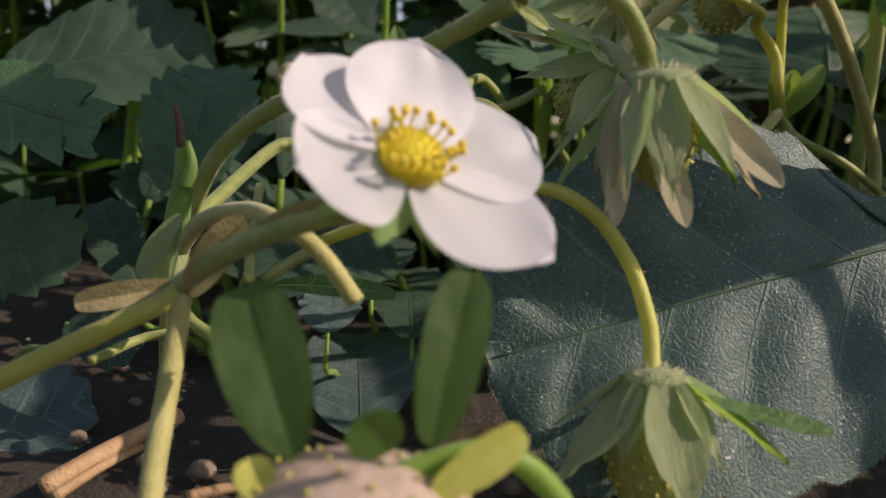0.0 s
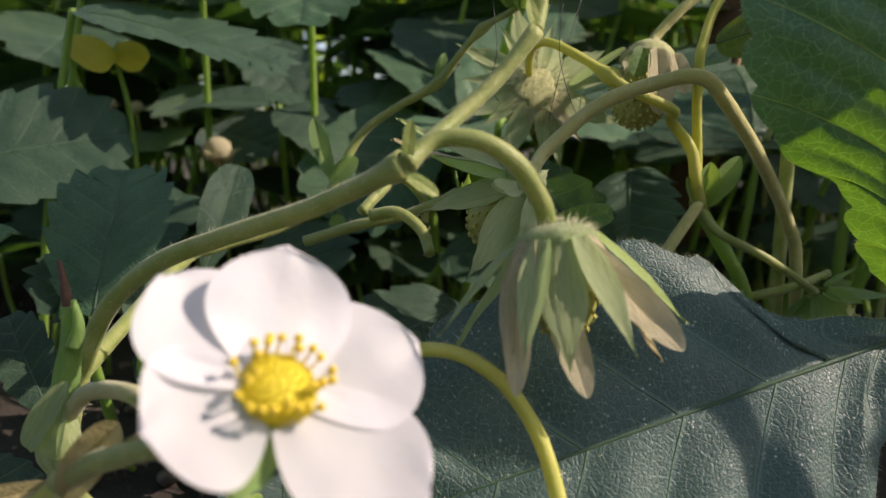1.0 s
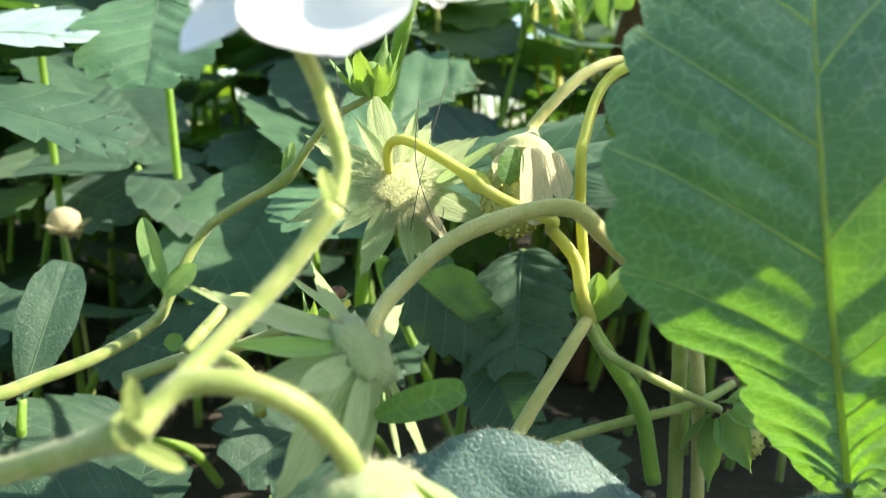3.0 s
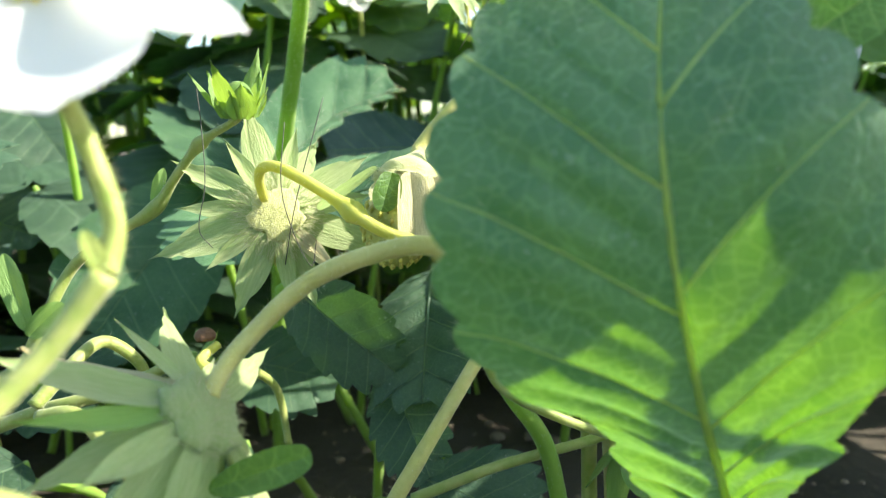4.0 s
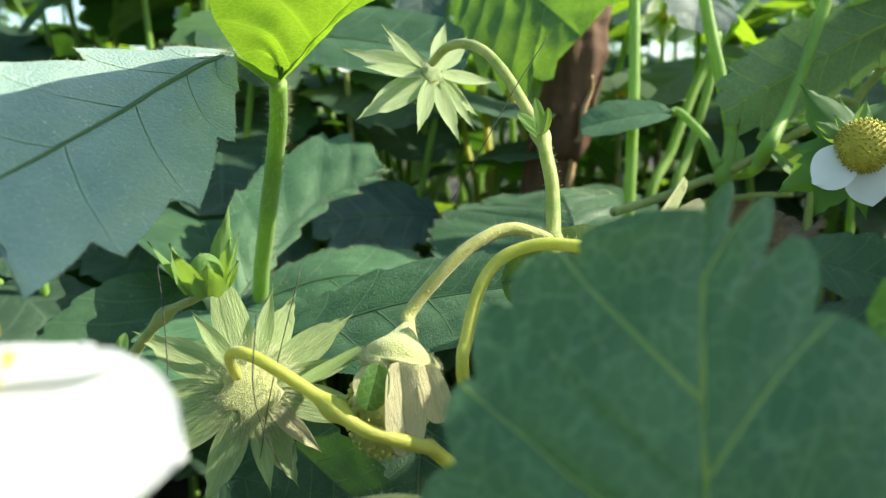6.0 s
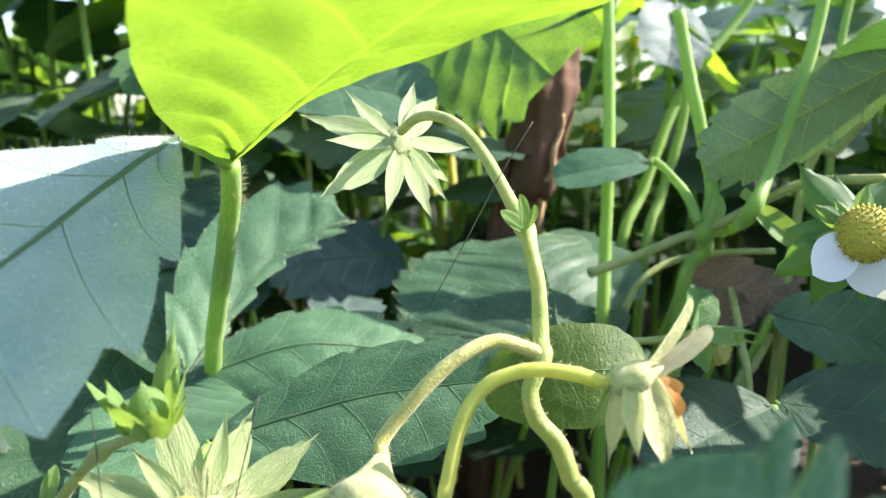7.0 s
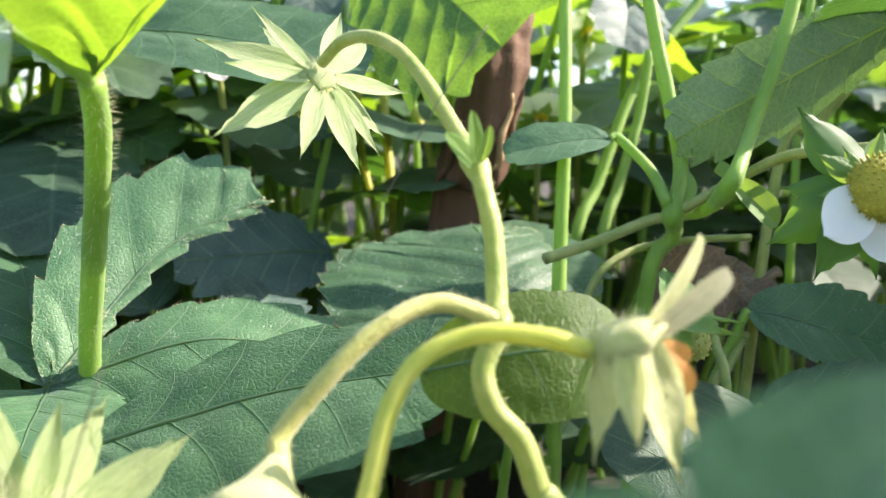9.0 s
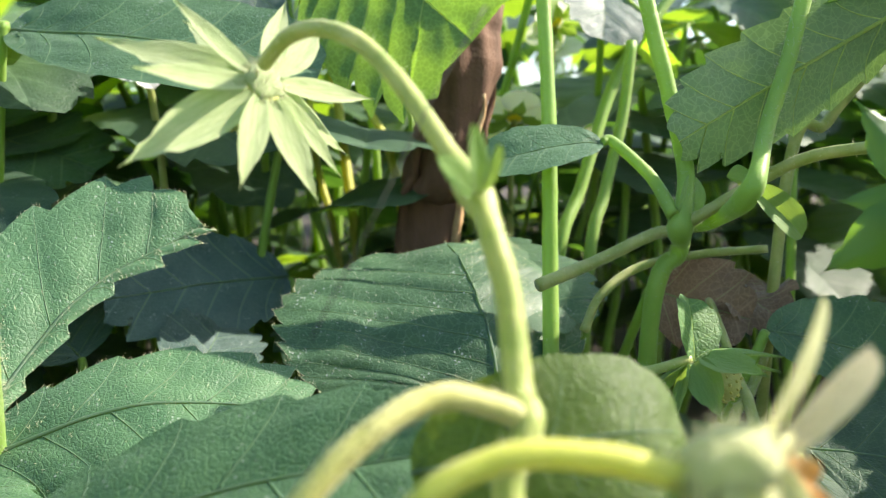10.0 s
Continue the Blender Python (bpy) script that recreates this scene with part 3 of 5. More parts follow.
def flower(origin, normal, first, radius, core, label, seed, angles=None, lift=12.0, wide=1.0, stamens=16, skip=(), sepal_mat=None, stamen_len=1.0, sepal_len=0.72, tips=None, centre=None):
    """An open strawberry flower; first: the way in which its first petal points."""
    ob = thing("strawberry_flower", origin, label, "flower", "white flowers")
    rng = random.Random(seed)
    o, z = Vector(origin), Vector(normal).normalized()
    e1 = Vector(first)
    e1 = (e1 - z * e1.dot(z)).normalized()
    e2 = z.cross(e1)
    kinds = [petal_mesh(radius * 0.86, radius * 1.0 * wide, 0.10 if tips else 0.25, seed + i, 0.04 if tips else 0.16) for i in range(3)]
    for i in range(5):
        if i in skip:
            continue
        a = radians(angles[i] if angles else 72 * i)
        out = e1 * math.cos(a) + e2 * math.sin(a)
        t = radians(lift + rng.uniform(-7, 7))
        d = out * math.cos(t) + z * math.sin(t)
        k = rng.uniform(0.95, 1.06)
        if tips:
            reach = Vector(tips[i]) - o
            flat = (reach - z * reach.dot(z)).normalized()
            root = o + flat * radius * 0.16
            d = Vector(tips[i]) - root
            k = d.length / (radius * 0.86)
            part("petal", kinds[i % 3], PETAL, ob, "", basis(root + z * 0.0005 * (2, 0, 1, 0, 1)[i], d, z) @ Matrix.Diagonal((1, k, 1, 1)))
            continue
        part("petal", kinds[i % 3], PETAL, ob, "", basis(o + out * radius * 0.16 + z * 0.0004 * (i % 3), d, z * math.cos(t) - out * math.sin(t)) @ Matrix.Diagonal((k, k, k, 1)))
    mc = basis(o + z * core * 0.95, e1, z)
    c = part("flower_centre", mesh("flower_centre", *ball_data(core, core * 0.62, 10, 18, 0.05)), centre or PISTIL, ob, "domed yellow flower centre", mc)
    part("pistil_mass", mesh("pistil_mass", *seeds_data(core, core * 0.62, 260, core * 0.058, 0, core * 0.02)), centre or PISTIL, c, "", mc, "stuff")
    fil = tube_data(spline([(0, 0, 0), (0, 0.002 * stamen_len, 0.0016), (0, 0.0032 * stamen_len, 0.0036)], 3), (0.0002, 0.00016), 5)
    head = ball_data(0.0006, 0.0006, 5, 7, 0.1)
    me_f = mesh("stamen", *fil)
    me_a = mesh("anther", *head)
    for i in range(stamens):
        a = 2 * math.pi * (i + rng.uniform(-0.3, 0.3)) / stamens
        out = e1 * math.cos(a) + e2 * math.sin(a)
        ms = basis(o + out * core * 0.8 + z * 0.0008, out, z) @ pose(0, 0, 0, rng.uniform(-16, 22), 0, 0)
        s = part("stamen", me_f, PISTIL, ob, "", ms)
        part("anther", me_a, ANTHER, s, "", ms @ pose(0, 0.0032 * stamen_len, 0.0046))
    calyx(ob, o - z * 0.0006, z, 10, radius * sepal_len, radius * 0.34, 101 - min(0, lift) * 1.25, seed + 3, sepal_mat or SEPAL_FRESH, curl=-0.05, jitter=5)
    return ob


# ---- ground ----
def ground():
    def axis(near, far):
        a = [near * i / 60 for i in range(-60, 61)]
        return [-far, -far / 8, -3.0, -1.6] + a + [1.6, 3.0, far / 8, far]
    xs, ys = axis(0.9, 400.0), axis(0.9, 400.0)
    verts, faces = [], []
    for y in ys:
        for x in xs:
            p = Vector((x, y, 0))
            z = 0.010 * noise.noise(p * 9) + 0.006 * noise.noise(p * 31) if abs(x) < 1.2 and abs(y) < 1.2 else 0.0
            verts.append((x, y + 0.35, z - 0.004))
    w = len(xs)
    for j in range(len(ys) - 1):
        for i in range(w - 1):
            a = j * w + i
            faces.append((a, a + 1, a + w + 1, a + w))
    tagged(part("ground", mesh("ground", verts, faces), SOIL, None), "dark garden soil with crumbs", "soil", "", "structure")
    rng = random.Random(4)
    verts, faces = [], []
    for _ in range(1500):
        c = Vector((rng.uniform(-0.45, 0.6), rng.uniform(0.08, 0.9), 0.0))
        r = 0.0008 + 0.0032 * rng.random() ** 3
        v, f = ball_data(r, r * 0.6, 5, 7, 0.6, 0, rng.random() * 9)
        b = len(verts)
        z = 0.010 * noise.noise((c - Vector((0, 0.35, 0))) * 9) + 0.006 * noise.noise((c - Vector((0, 0.35, 0))) * 31)
        verts += [c + p + Vector((0, 0, z + r * 0.5)) for p in v]
        faces += [tuple(i + b for i in q) for q in f]
    tagged(part("soil_crumbs", mesh("soil_crumbs", verts, faces), PEBBLE, None), "loose crumbs and small stones on the soil", "soil", "", "stuff")


ground()

# ---- first flower and the stalks round it ----
flower((-0.0042, 0.0951, 0.0704), (0.37, -0.58, 0.72), (-0.0167, 0.0071, 0.0104), 0.0195, 0.0043, "open white strawberry flower with a yellow domed centre", 11,
       wide=0.94, stamens=24, stamen_len=0.5,
       tips=((-0.0195, 0.1009, 0.0828), (-0.0041, 0.1050, 0.0870), (0.0128, 0.1055, 0.0737), (0.0138, 0.0875, 0.0600), (-0.0165, 0.0845, 0.0695)))

truss = thing("flower_stalk", (-0.055, 0.157, 0.045), "branched yellow-green flower stalk arching over the leaves", "stalk", "flower stalks")
NODE1, NODE2 = (0.011, 0.128, 0.097), (0.034, 0.144, 0.1205)
stem(truss, "stem", [(-0.058, 0.160, 0.012), (-0.056, 0.158, 0.040), (-0.0501, 0.1610, 0.0629), (-0.0380, 0.1559, 0.0754), (-0.0214, 0.1478, 0.0829), (-0.0040, 0.1385, 0.0893), NODE1],
     (0.0021, 0.0017), STEM, 500, swell=((1.0, 1.5, 0.03),))
stem(truss, "branch", [NODE1, (0.0159, 0.1308, 0.1009), (0.0231, 0.1304, 0.1009), (0.0294, 0.1315, 0.0973), (0.0337, 0.1335, 0.0917), (0.0355, 0.1353, 0.0875)],
     (0.0015, 0.0017), STEM, 200, swell=((0.0, 1.4, 0.06),))
stem(truss, "branch", [NODE1, (0.0190, 0.1371, 0.1041), (0.0270, 0.1417, 0.1117), NODE2], (0.0014, 0.0014), STEM, 160, swell=((1.0, 1.2, 0.1),))
stem(truss, "branch", [NODE2, (0.0349, 0.1453, 0.1245), (0.0348, 0.1457, 0.1275), (0.0332, 0.1461, 0.1335), (0.0310, 0.1469, 0.1393), (0.0297, 0.1475, 0.1418)], (0.0013, 0.0012), STEM, 160)
for at, to in (((0.0112, 0.1275, 0.0965), (0.012, 0.1245, 0.1035)), ((0.0105, 0.1275, 0.096), (0.0165, 0.1265, 0.0925)), ((0.034, 0.1435, 0.120), (0.0325, 0.1420, 0.1255))):
    leaflet(truss, at, to, None, STEM, 3, 5, False, (0.2, -1, 0.2), "bract", half=0.0011, tooth=0.02, base_wide=0.6, tip_wide=1.4)
flower((0.0316, 0.1399, 0.1501), (-0.15, -0.28, 0.94), (0.94, -0.25, 0.2), 0.0195, 0.0050, "open white strawberry flower with petals bent back", 23, lift=-30, wide=1.0, sepal_len=0.42)

# the drooping young fruit whose sepals hang like an umbrella
hang = thing("young_strawberry", (0.0355, 0.1353, 0.0865), "drooping young strawberry with long pale hanging sepals", "strawberry", "young strawberries")
receptacle(hang, (0.0372, 0.1345, 0.0850), (0.12, -0.05, -1), 0.0060, 0.0026, 1, SEPAL)
calyx(hang, (0.0372, 0.1345, 0.0852), (0.12, -0.05, -1), 12, 0.0265, 0.0088, 34, 31, SEPAL, dry=(0, 3, 4, 8), fresh=(6,), curl=-0.06, turn=20, ring=0.0062)
for a, b, h in (((0.0335, 0.1285, 0.0820), (0.0397, 0.1209, 0.0611), 0.0027), ((0.0402, 0.1304, 0.0846), (0.0554, 0.1228, 0.0682), 0.0029), ((0.0301, 0.1309, 0.0824), (0.0290, 0.1247, 0.0602), 0.0022)):
    leaflet(hang, a, b, None, SEPAL_DRY, 4, 33, False, (0.1, -1, 0.2), "sepal", "dried cream-coloured sepal", half=h, tooth=0.0, fold=0.35, droop=-0.06, base_wide=0.55, tip_wide=1.25)
fruit(hang, (0.0375, 0.1345, 0.0835), (0.12, 0, -1), 0.0062, 0.0085, 110)

# the fruit on the long arch
second = thing("young_strawberry", (0.0395, 0.1760, 0.0925), "young strawberry with spreading grey-green sepals on an arched stalk", "strawberry", "young strawberries")
receptacle(second, (0.0388, 0.1748, 0.0918), (-0.68, 0.30, -0.66), 0.0074, 0.0026, 2)
calyx(second, (0.0385, 0.1745, 0.0915), (-0.68, 0.30, -0.66), 19, 0.0262, 0.0072, 60, 37, SEPAL, dry=(8,), fresh=(5,), curl=0.20, turn=8, jitter=22, ring=0.0062)
# takes the backlit material so that it looks sunlit
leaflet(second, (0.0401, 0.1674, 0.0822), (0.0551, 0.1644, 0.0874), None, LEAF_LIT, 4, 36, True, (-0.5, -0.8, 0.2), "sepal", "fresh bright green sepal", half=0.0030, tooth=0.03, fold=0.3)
fruit(second, (0.0370, 0.1760, 0.0900), (-0.60, 0.22, -0.75), 0.0068, 0.0075, 130)
arch = thing("flower_stalk", (0.1287, 0.2239, 0.0100), "hairy grey-green stalk in a high arch", "stalk", "flower stalks")
stem(arch, "stem", [(0.0400, 0.1770, 0.0935), (0.0408, 0.1791, 0.0955), (0.0451, 0.1845, 0.1002), (0.0567, 0.1849, 0.1103), (0.0689, 0.1824, 0.1153), (0.078, 0.178, 0.1165), (0.0850, 0.1800, 0.1110),
     (0.1011, 0.1951, 0.0986), (0.1214, 0.2166, 0.0802), (0.1287, 0.2239, 0.0677), (0.1330, 0.2290, 0.0300), (0.1330, 0.2300, -0.002)], (0.0016, 0.0019), STEM_PALE, 700, 0.0013)

# ---- fruit below the first flower ----
near = thing("young_strawberry", (-0.0067, 0.0766, 0.0338), "blushing young strawberry with upright dark green sepals", "strawberry", "young strawberries")
fruit(near, (-0.0076, 0.0833, 0.0380), (0.0, -0.3, -0.9), 0.0150, 0.0110, 160, BLUSH, "pale pinkish fruit body", seed_size=0.03)
for a, b, h in (((-0.0146, 0.0784, 0.0385), (-0.0223, 0.0846, 0.0562), 0.0052), ((0.0003, 0.0757, 0.0417), (0.0039, 0.0801, 0.0601), 0.0036), ((-0.0038, 0.0737, 0.0418), (-0.0065, 0.0705, 0.0466), 0.003)):
    leaflet(near, a, b, None, DARK_SEPAL, 4, 9, False, (0.1, -1, 0.2), "sepal", "dark green upright sepal", half=h, tooth=0.02, fold=0.2, droop=0.05)
for a, b, h in (((0.0006, 0.0749, 0.0364), (0.0107, 0.0779, 0.0430), 0.0024), ((-0.0168, 0.0748, 0.0349), (-0.0188, 0.0755, 0.0395), 0.0022)):
    leaflet(near, a, b, None, STEM_YELLOW, 3, 10, False, (0.1, -1, 0.2), "sepal", "yellow-green sepal", half=h, tooth=0.02, fold=0.3, droop=0.05)
stem(near, "stalk", [(-0.0033, 0.0781, 0.0372), (0.0067, 0.0804, 0.0394), (0.0137, 0.0827, 0.0352), (0.0189, 0.0853, 0.0261), (0.0230, 0.0898, 0.0041)], (0.0014, 0.0016), PETIOLE, 60)

low = thing("young_strawberry", (0.0370, 0.1182, 0.0380), "young strawberry with broad grey sepals on a bowed stalk", "strawberry", "young strawberries")
stem(low, "stalk", [(-0.0240, 0.1483, 0.0515), (-0.0008, 0.1376, 0.0616), (0.0160, 0.1321, 0.0659), (0.0257, 0.1295, 0.0628), (0.0326, 0.1266, 0.0548), (0.0361, 0.1225, 0.0451), (0.0364, 0.1188, 0.0373)], (0.0012, 0.0014), STEM_YELLOW, 160)
receptacle(low, (0.0365, 0.1176, 0.0364), (0.06, -0.10, -1), 0.0046, 0.0022, 3, SEPAL)
calyx(low, (0.0367, 0.1177, 0.0367), (0.06, -0.10, -1), 10, 0.0200, 0.0092, 42, 43, SEPAL, fresh=(2, 6), curl=0.02, turn=30, jitter=14, ring=0.0046)
fruit(low, (0.0369, 0.1179, 0.0349), (0.05, -0.05, -1), 0.0078, 0.0110, 150)
leaflet(low, (0.0432, 0.1158, 0.0350), (0.0628, 0.1118, 0.0301), None, LEAF_YOUNG, 4, 17, False, (-0.3, -0.4, 1), "sepal", "bright green curled sepal", half=0.0020, tooth=0.02, droop=-0.1)

# ---- forked stalk at the crown ----
crown = thing("flower_stalk", (-0.0415, 0.1212, 0.010), "forked pale stalk with dry sheaths", "stalk", "flower stalks")
FORK = (-0.0415, 0.1212, 0.0475)
stem(crown, "stem", [(-0.0392, 0.1001, 0.0144), (-0.0409, 0.1062, 0.0208), (-0.0415, 0.1139, 0.0313), (-0.0415, 0.1182, 0.0393), FORK], (0.0019, 0.0018), STEM_PALE, 220)
stem(crown, "branch", [(-0.0825, 0.1091, 0.0245), (-0.0668, 0.1124, 0.0331), (-0.0570, 0.1141, 0.0383), (-0.0492, 0.1157, 0.0424), (-0.0438, 0.1192, 0.0451), FORK], (0.0018, 0.0016), STEM_YELLOW, 160)
stem(crown, "branch", [FORK, (-0.0341, 0.1143, 0.0534), (-0.0275, 0.1088, 0.0572), (-0.0208, 0.1039, 0.0605), (-0.0132, 0.0995, 0.0632), (-0.0070, 0.0966, 0.0646), (-0.0031, 0.0951, 0.0678)], (0.0019, 0.0012), STEM, 200)
stem(crown, "branch", [(-0.0510, 0.1482, 0.0489), (-0.0437, 0.1391, 0.0561), (-0.0323, 0.1275, 0.0598), (-0.0235, 0.1171, 0.0587), (-0.0176, 0.1144, 0.0551), (-0.0119, 0.1133, 0.0481)], (0.0016, 0.0014), STEM_PALE, 120, label="cut-off stub of a stalk")
for a, b, h in ((FORK, (-0.0574, 0.1162, 0.0450), 0.0022), ((-0.0391, 0.1174, 0.0471), (-0.0299, 0.1112, 0.0597), 0.0030), ((-0.0275, 0.1088, 0.0572), (-0.0166, 0.1017, 0.0639), 0.0020)):
    leaflet(crown, a, b, None, SHEATH, 3, 12, False, (0.1, -1, 0.3), "sheath", "", half=h, tooth=0.01, fold=0.6)
sheath = thing("leaf_sheath", (-0.056, 0.155, 0.035), "upright pointed sheath with a reddish dry tip", "sheath")
stem(sheath, "sheath", [(-0.0548, 0.1526, 0.0445), (-0.0532, 0.1519, 0.0529), (-0.0518, 0.1523, 0.0621), (-0.0518, 0.1523, 0.0687)], (0.0032, 0.0016), SEPAL_FRESH, 60)
stem(sheath, "sheath", [(-0.0505, 0.1501, 0.0612), (-0.0493, 0.1498, 0.0658), (-0.0504, 0.1505, 0.0702)], (0.0016, 0.0005), SEPAL_FRESH)
stem(sheath, "tip", [(-0.0520, 0.1522, 0.0680), (-0.0525, 0.1520, 0.0728), (-0.0536, 0.1527, 0.0772)], (0.0012, 0.0004), BROWN, label="dry reddish tip")
bud0 = thing("flower_bud", (-0.060, 0.145, 0.035), "closed pale flower bud beside the crown", "bud", "buds")
part("bud", mesh("bud", *ball_data(0.0043, 0.0074, 12, 14, 0.12, 0.3)), SEPAL, bud0, "", basis((-0.0533, 0.1484, 0.0500), (1, 0, 0), (0.55, 0, 1)))
for a, b, h in (((-0.0496, 0.1448, 0.0562), (-0.0585, 0.1440, 0.0432), 0.0024), ((-0.0500, 0.1455, 0.0555), (-0.0530, 0.1430, 0.0425), 0.0018)):
    leaflet(bud0, a, b, None, SEPAL, 3, 15, False, (-0.2, -1, 0.2), "sepal", "", half=h, tooth=0.01, fold=0.5)
stem(bud0, "stalk", [(-0.0540, 0.1471, 0.0421), (-0.0475, 0.1412, 0.0370), (-0.0404, 0.1357, 0.0344)], (0.0012, 0.0012), STEM)
for pts, r in (([(-0.0384, 0.1618, 0.0399), (-0.0297, 0.1677, 0.0457), (-0.0183, 0.1788, 0.0524), (-0.0109, 0.1890, 0.0533)], 0.0015), ([(-0.0678, 0.1446, 0.0258), (-0.0618, 0.1550, 0.0278), (-0.0523, 0.1553, 0.0301)], 0.0011), ([(-0.0396, 0.1569, 0.0408), (-0.0419, 0.1679, 0.0463), (-0.0455, 0.1901, 0.0585)], 0.0013)):
    t = thing("runner_stalk", pts[0], "thin green stalk among the crown", "stalk", "thin stalks")
    stem(t, "stem", pts, (r, r * 0.9), STEM, 80)
t = thing("slender_leaf", (-0.0359, 0.1617, 0.0394), "slender pointed green leaf by the crown", "leaf")
leaflet(t, (-0.0359, 0.1617, 0.0394), (-0.0088, 0.1648, 0.0409), None, LEAF_YOUNG, 4, 3, True, (0, -0.6, 1), half=0.0035, tooth=0.03)

# ---- star calyx facing away, with its curled stalk ----
star = thing("young_strawberry", (0.050, 0.235, 0.118), "young strawberry seen from its stalk with a star of sepals", "strawberry", "young strawberries")
receptacle(star, (0.0505, 0.2335, 0.1180), (-0.18, 0.93, -0.30), 0.0064, 0.0012, 4, CAP, 1500, 1.7)
calyx(star, (0.0505, 0.2340, 0.1180), (-0.18, 0.93, -0.30), 15, 0.0225, 0.0074, 80, 53, SEPAL, dry=(3,), curl=0.08, turn=14, jitter=14, ring=0.0056)
fruit(star, (0.0510, 0.2360, 0.1165), (0.05, 0.85, -0.5), 0.0085, 0.0085, 120)
KNOT = (0.0668, 0.2134, 0.1196)
stem(star, "stalk", [(0.0480, 0.2325, 0.1215), (0.0473, 0.2280, 0.1262), (0.0485, 0.2240, 0.1290), (0.0523, 0.2207, 0.1289), (0.0603, 0.2164, 0.1243), KNOT, (0.0725, 0.2107, 0.1157), (0.0837, 0.2109, 0.1110),
     (0.0857, 0.2166, 0.1081), (0.0918, 0.2169, 0.1006), (0.0935, 0.2166, 0.0924), (0.097, 0.222, 0.0840)], (0.0011, 0.0017), STEM_YELLOW, 220, swell=((0.455, 1.9, 0.03), (1.0, 1.5, 0.05)))
for b in ((0.0685, 0.2125, 0.1222), (0.0668, 0.2121, 0.1180)):
    leaflet(star, KNOT, b, None, SEPAL, 3, 6, False, (0, -1, 0.2), "bract", half=0.0011, tooth=0.02, base_wide=0.6, tip_wide=1.4)

# ---- green berry on the pale arch ----
JOINT = (0.1165, 0.2290, 0.1457)
berry = thing("unripe_strawberry", (0.080, 0.222, 0.124), "green unripe strawberry under a pale cap of sepals", "strawberry", "young strawberries")
fruit(berry, (0.0800, 0.2220, 0.1235), (-0.28, -0.14, -0.95), 0.0084, 0.0090, 170)
receptacle(berry, (0.0803, 0.2220, 0.1245), (-0.25, -0.15, -0.95), 0.0080, 0.0030, 5, CAP, 700)
calyx(berry, (0.0805, 0.2220, 0.1245), (-0.2, -0.15, -0.95), 4, 0.0105, 0.0060, 34, 61, SEPAL, dry=(0, 2), curl=0.03, turn=0, jitter=18, ring=0.0074)
part("cap_cone", mesh("cap_cone", *tube_data(spline([(0.0803, 0.2218, 0.1240), (0.0810, 0.2228, 0.1262), (0.0820, 0.2245, 0.1284), (0.0835, 0.2270, 0.1308)], 5), (0.0078, 0.0014), 16, ((0.35, 1.25, 0.2),))), CAP, berry, "cream hairy cone under the stalk")
for a, b, h, mt in (((0.0795, 0.2140, 0.1275), (0.0800, 0.2085, 0.1105), 0.0040, SEPAL_DRY), ((0.0845, 0.2145, 0.1262), (0.0868, 0.2100, 0.1160), 0.0030, SEPAL_DRY), ((0.0755, 0.2135, 0.1275), (0.0728, 0.2100, 0.1200), 0.0030, LEAF_LIT), ((0.0732, 0.2222, 0.1285), (0.0588, 0.2295, 0.1184), 0.0013, SEPAL)):
    leaflet(berry, a, b, None, mt, 3, 34, False, (0.1, -1, 0.2), "sepal", "cream dried sepal" if mt is SEPAL_DRY else "", half=h, tooth=0.02, fold=0.4, base_wide=0.5, tip_wide=0.9)
stem(berry, "stalk", [(0.0806, 0.2225, 0.1262), (0.0835, 0.2270, 0.1300), (0.0844, 0.2303, 0.1328), (0.0925, 0.2302, 0.1417), (0.0998, 0.2309, 0.1470), (0.1073, 0.2315, 0.1492), (0.1135, 0.2303, 0.1474), JOINT],
     (0.0015, 0.0014), STEM_PALE, 500, 0.0011)

# ---- hanging star calyx on its tall stalk ----
tall = thing("flower_stalk", (0.1165, 0.2290, 0.0), "tall green flower stalk bending over at its top", "stalk", "flower stalks")
HNODE = (0.1190, 0.2451, 0.1681)
stem(tall, "stem", [(0.128, 0.232, -0.003), (0.127, 0.231, 0.06), (0.1223, 0.2217, 0.1143), (0.1191, 0.2220, 0.1234), (0.1172, 0.2237, 0.1299), (0.1136, 0.2257, 0.1347), (0.1131, 0.2277, 0.1400), JOINT, (0.1174, 0.2328, 0.1479), (0.1186, 0.2369, 0.1568), (0.1185, 0.2401, 0.1636), HNODE,
     (0.1175, 0.2529, 0.1754), (0.1149, 0.2604, 0.1835), (0.1115, 0.2668, 0.1895), (0.1077, 0.2728, 0.1921), (0.1042, 0.2793, 0.1917), (0.1016, 0.2867, 0.1884)], (0.0021, 0.0012), STEM, 500, swell=((0.655, 1.55, 0.022),))
for b in ((0.1154, 0.2354, 0.1758), (0.1121, 0.2370, 0.1731), (0.1179, 0.2352, 0.1734)):
    leaflet(tall, HNODE, b, None, SEPAL_FRESH, 3, 8, False, (0.1, -1, 0), "bract", half=0.0014, tooth=0.02, base_wide=0.6, tip_wide=1.4)
leaflet(tall, (0.1095, 0.2470, 0.1340), (0.1435, 0.2365, 0.1365), None, LEAF_OLIVE, 5, 14, True, (0.05, -0.80, 0.60), "bract", "broad dull green bract clasping the stalk", half=0.0115, m=8, nv=10, tooth=0.05, fold=-0.10, droop=0.0, arch=0.16, base_wide=0.6, tip_wide=0.5, quilt=0.02, slant=0.3)
hanging = thing("young_strawberry", (0.1015, 0.2700, 0.1850), "nodding pale star of sepals round a young strawberry", "strawberry", "young strawberries")
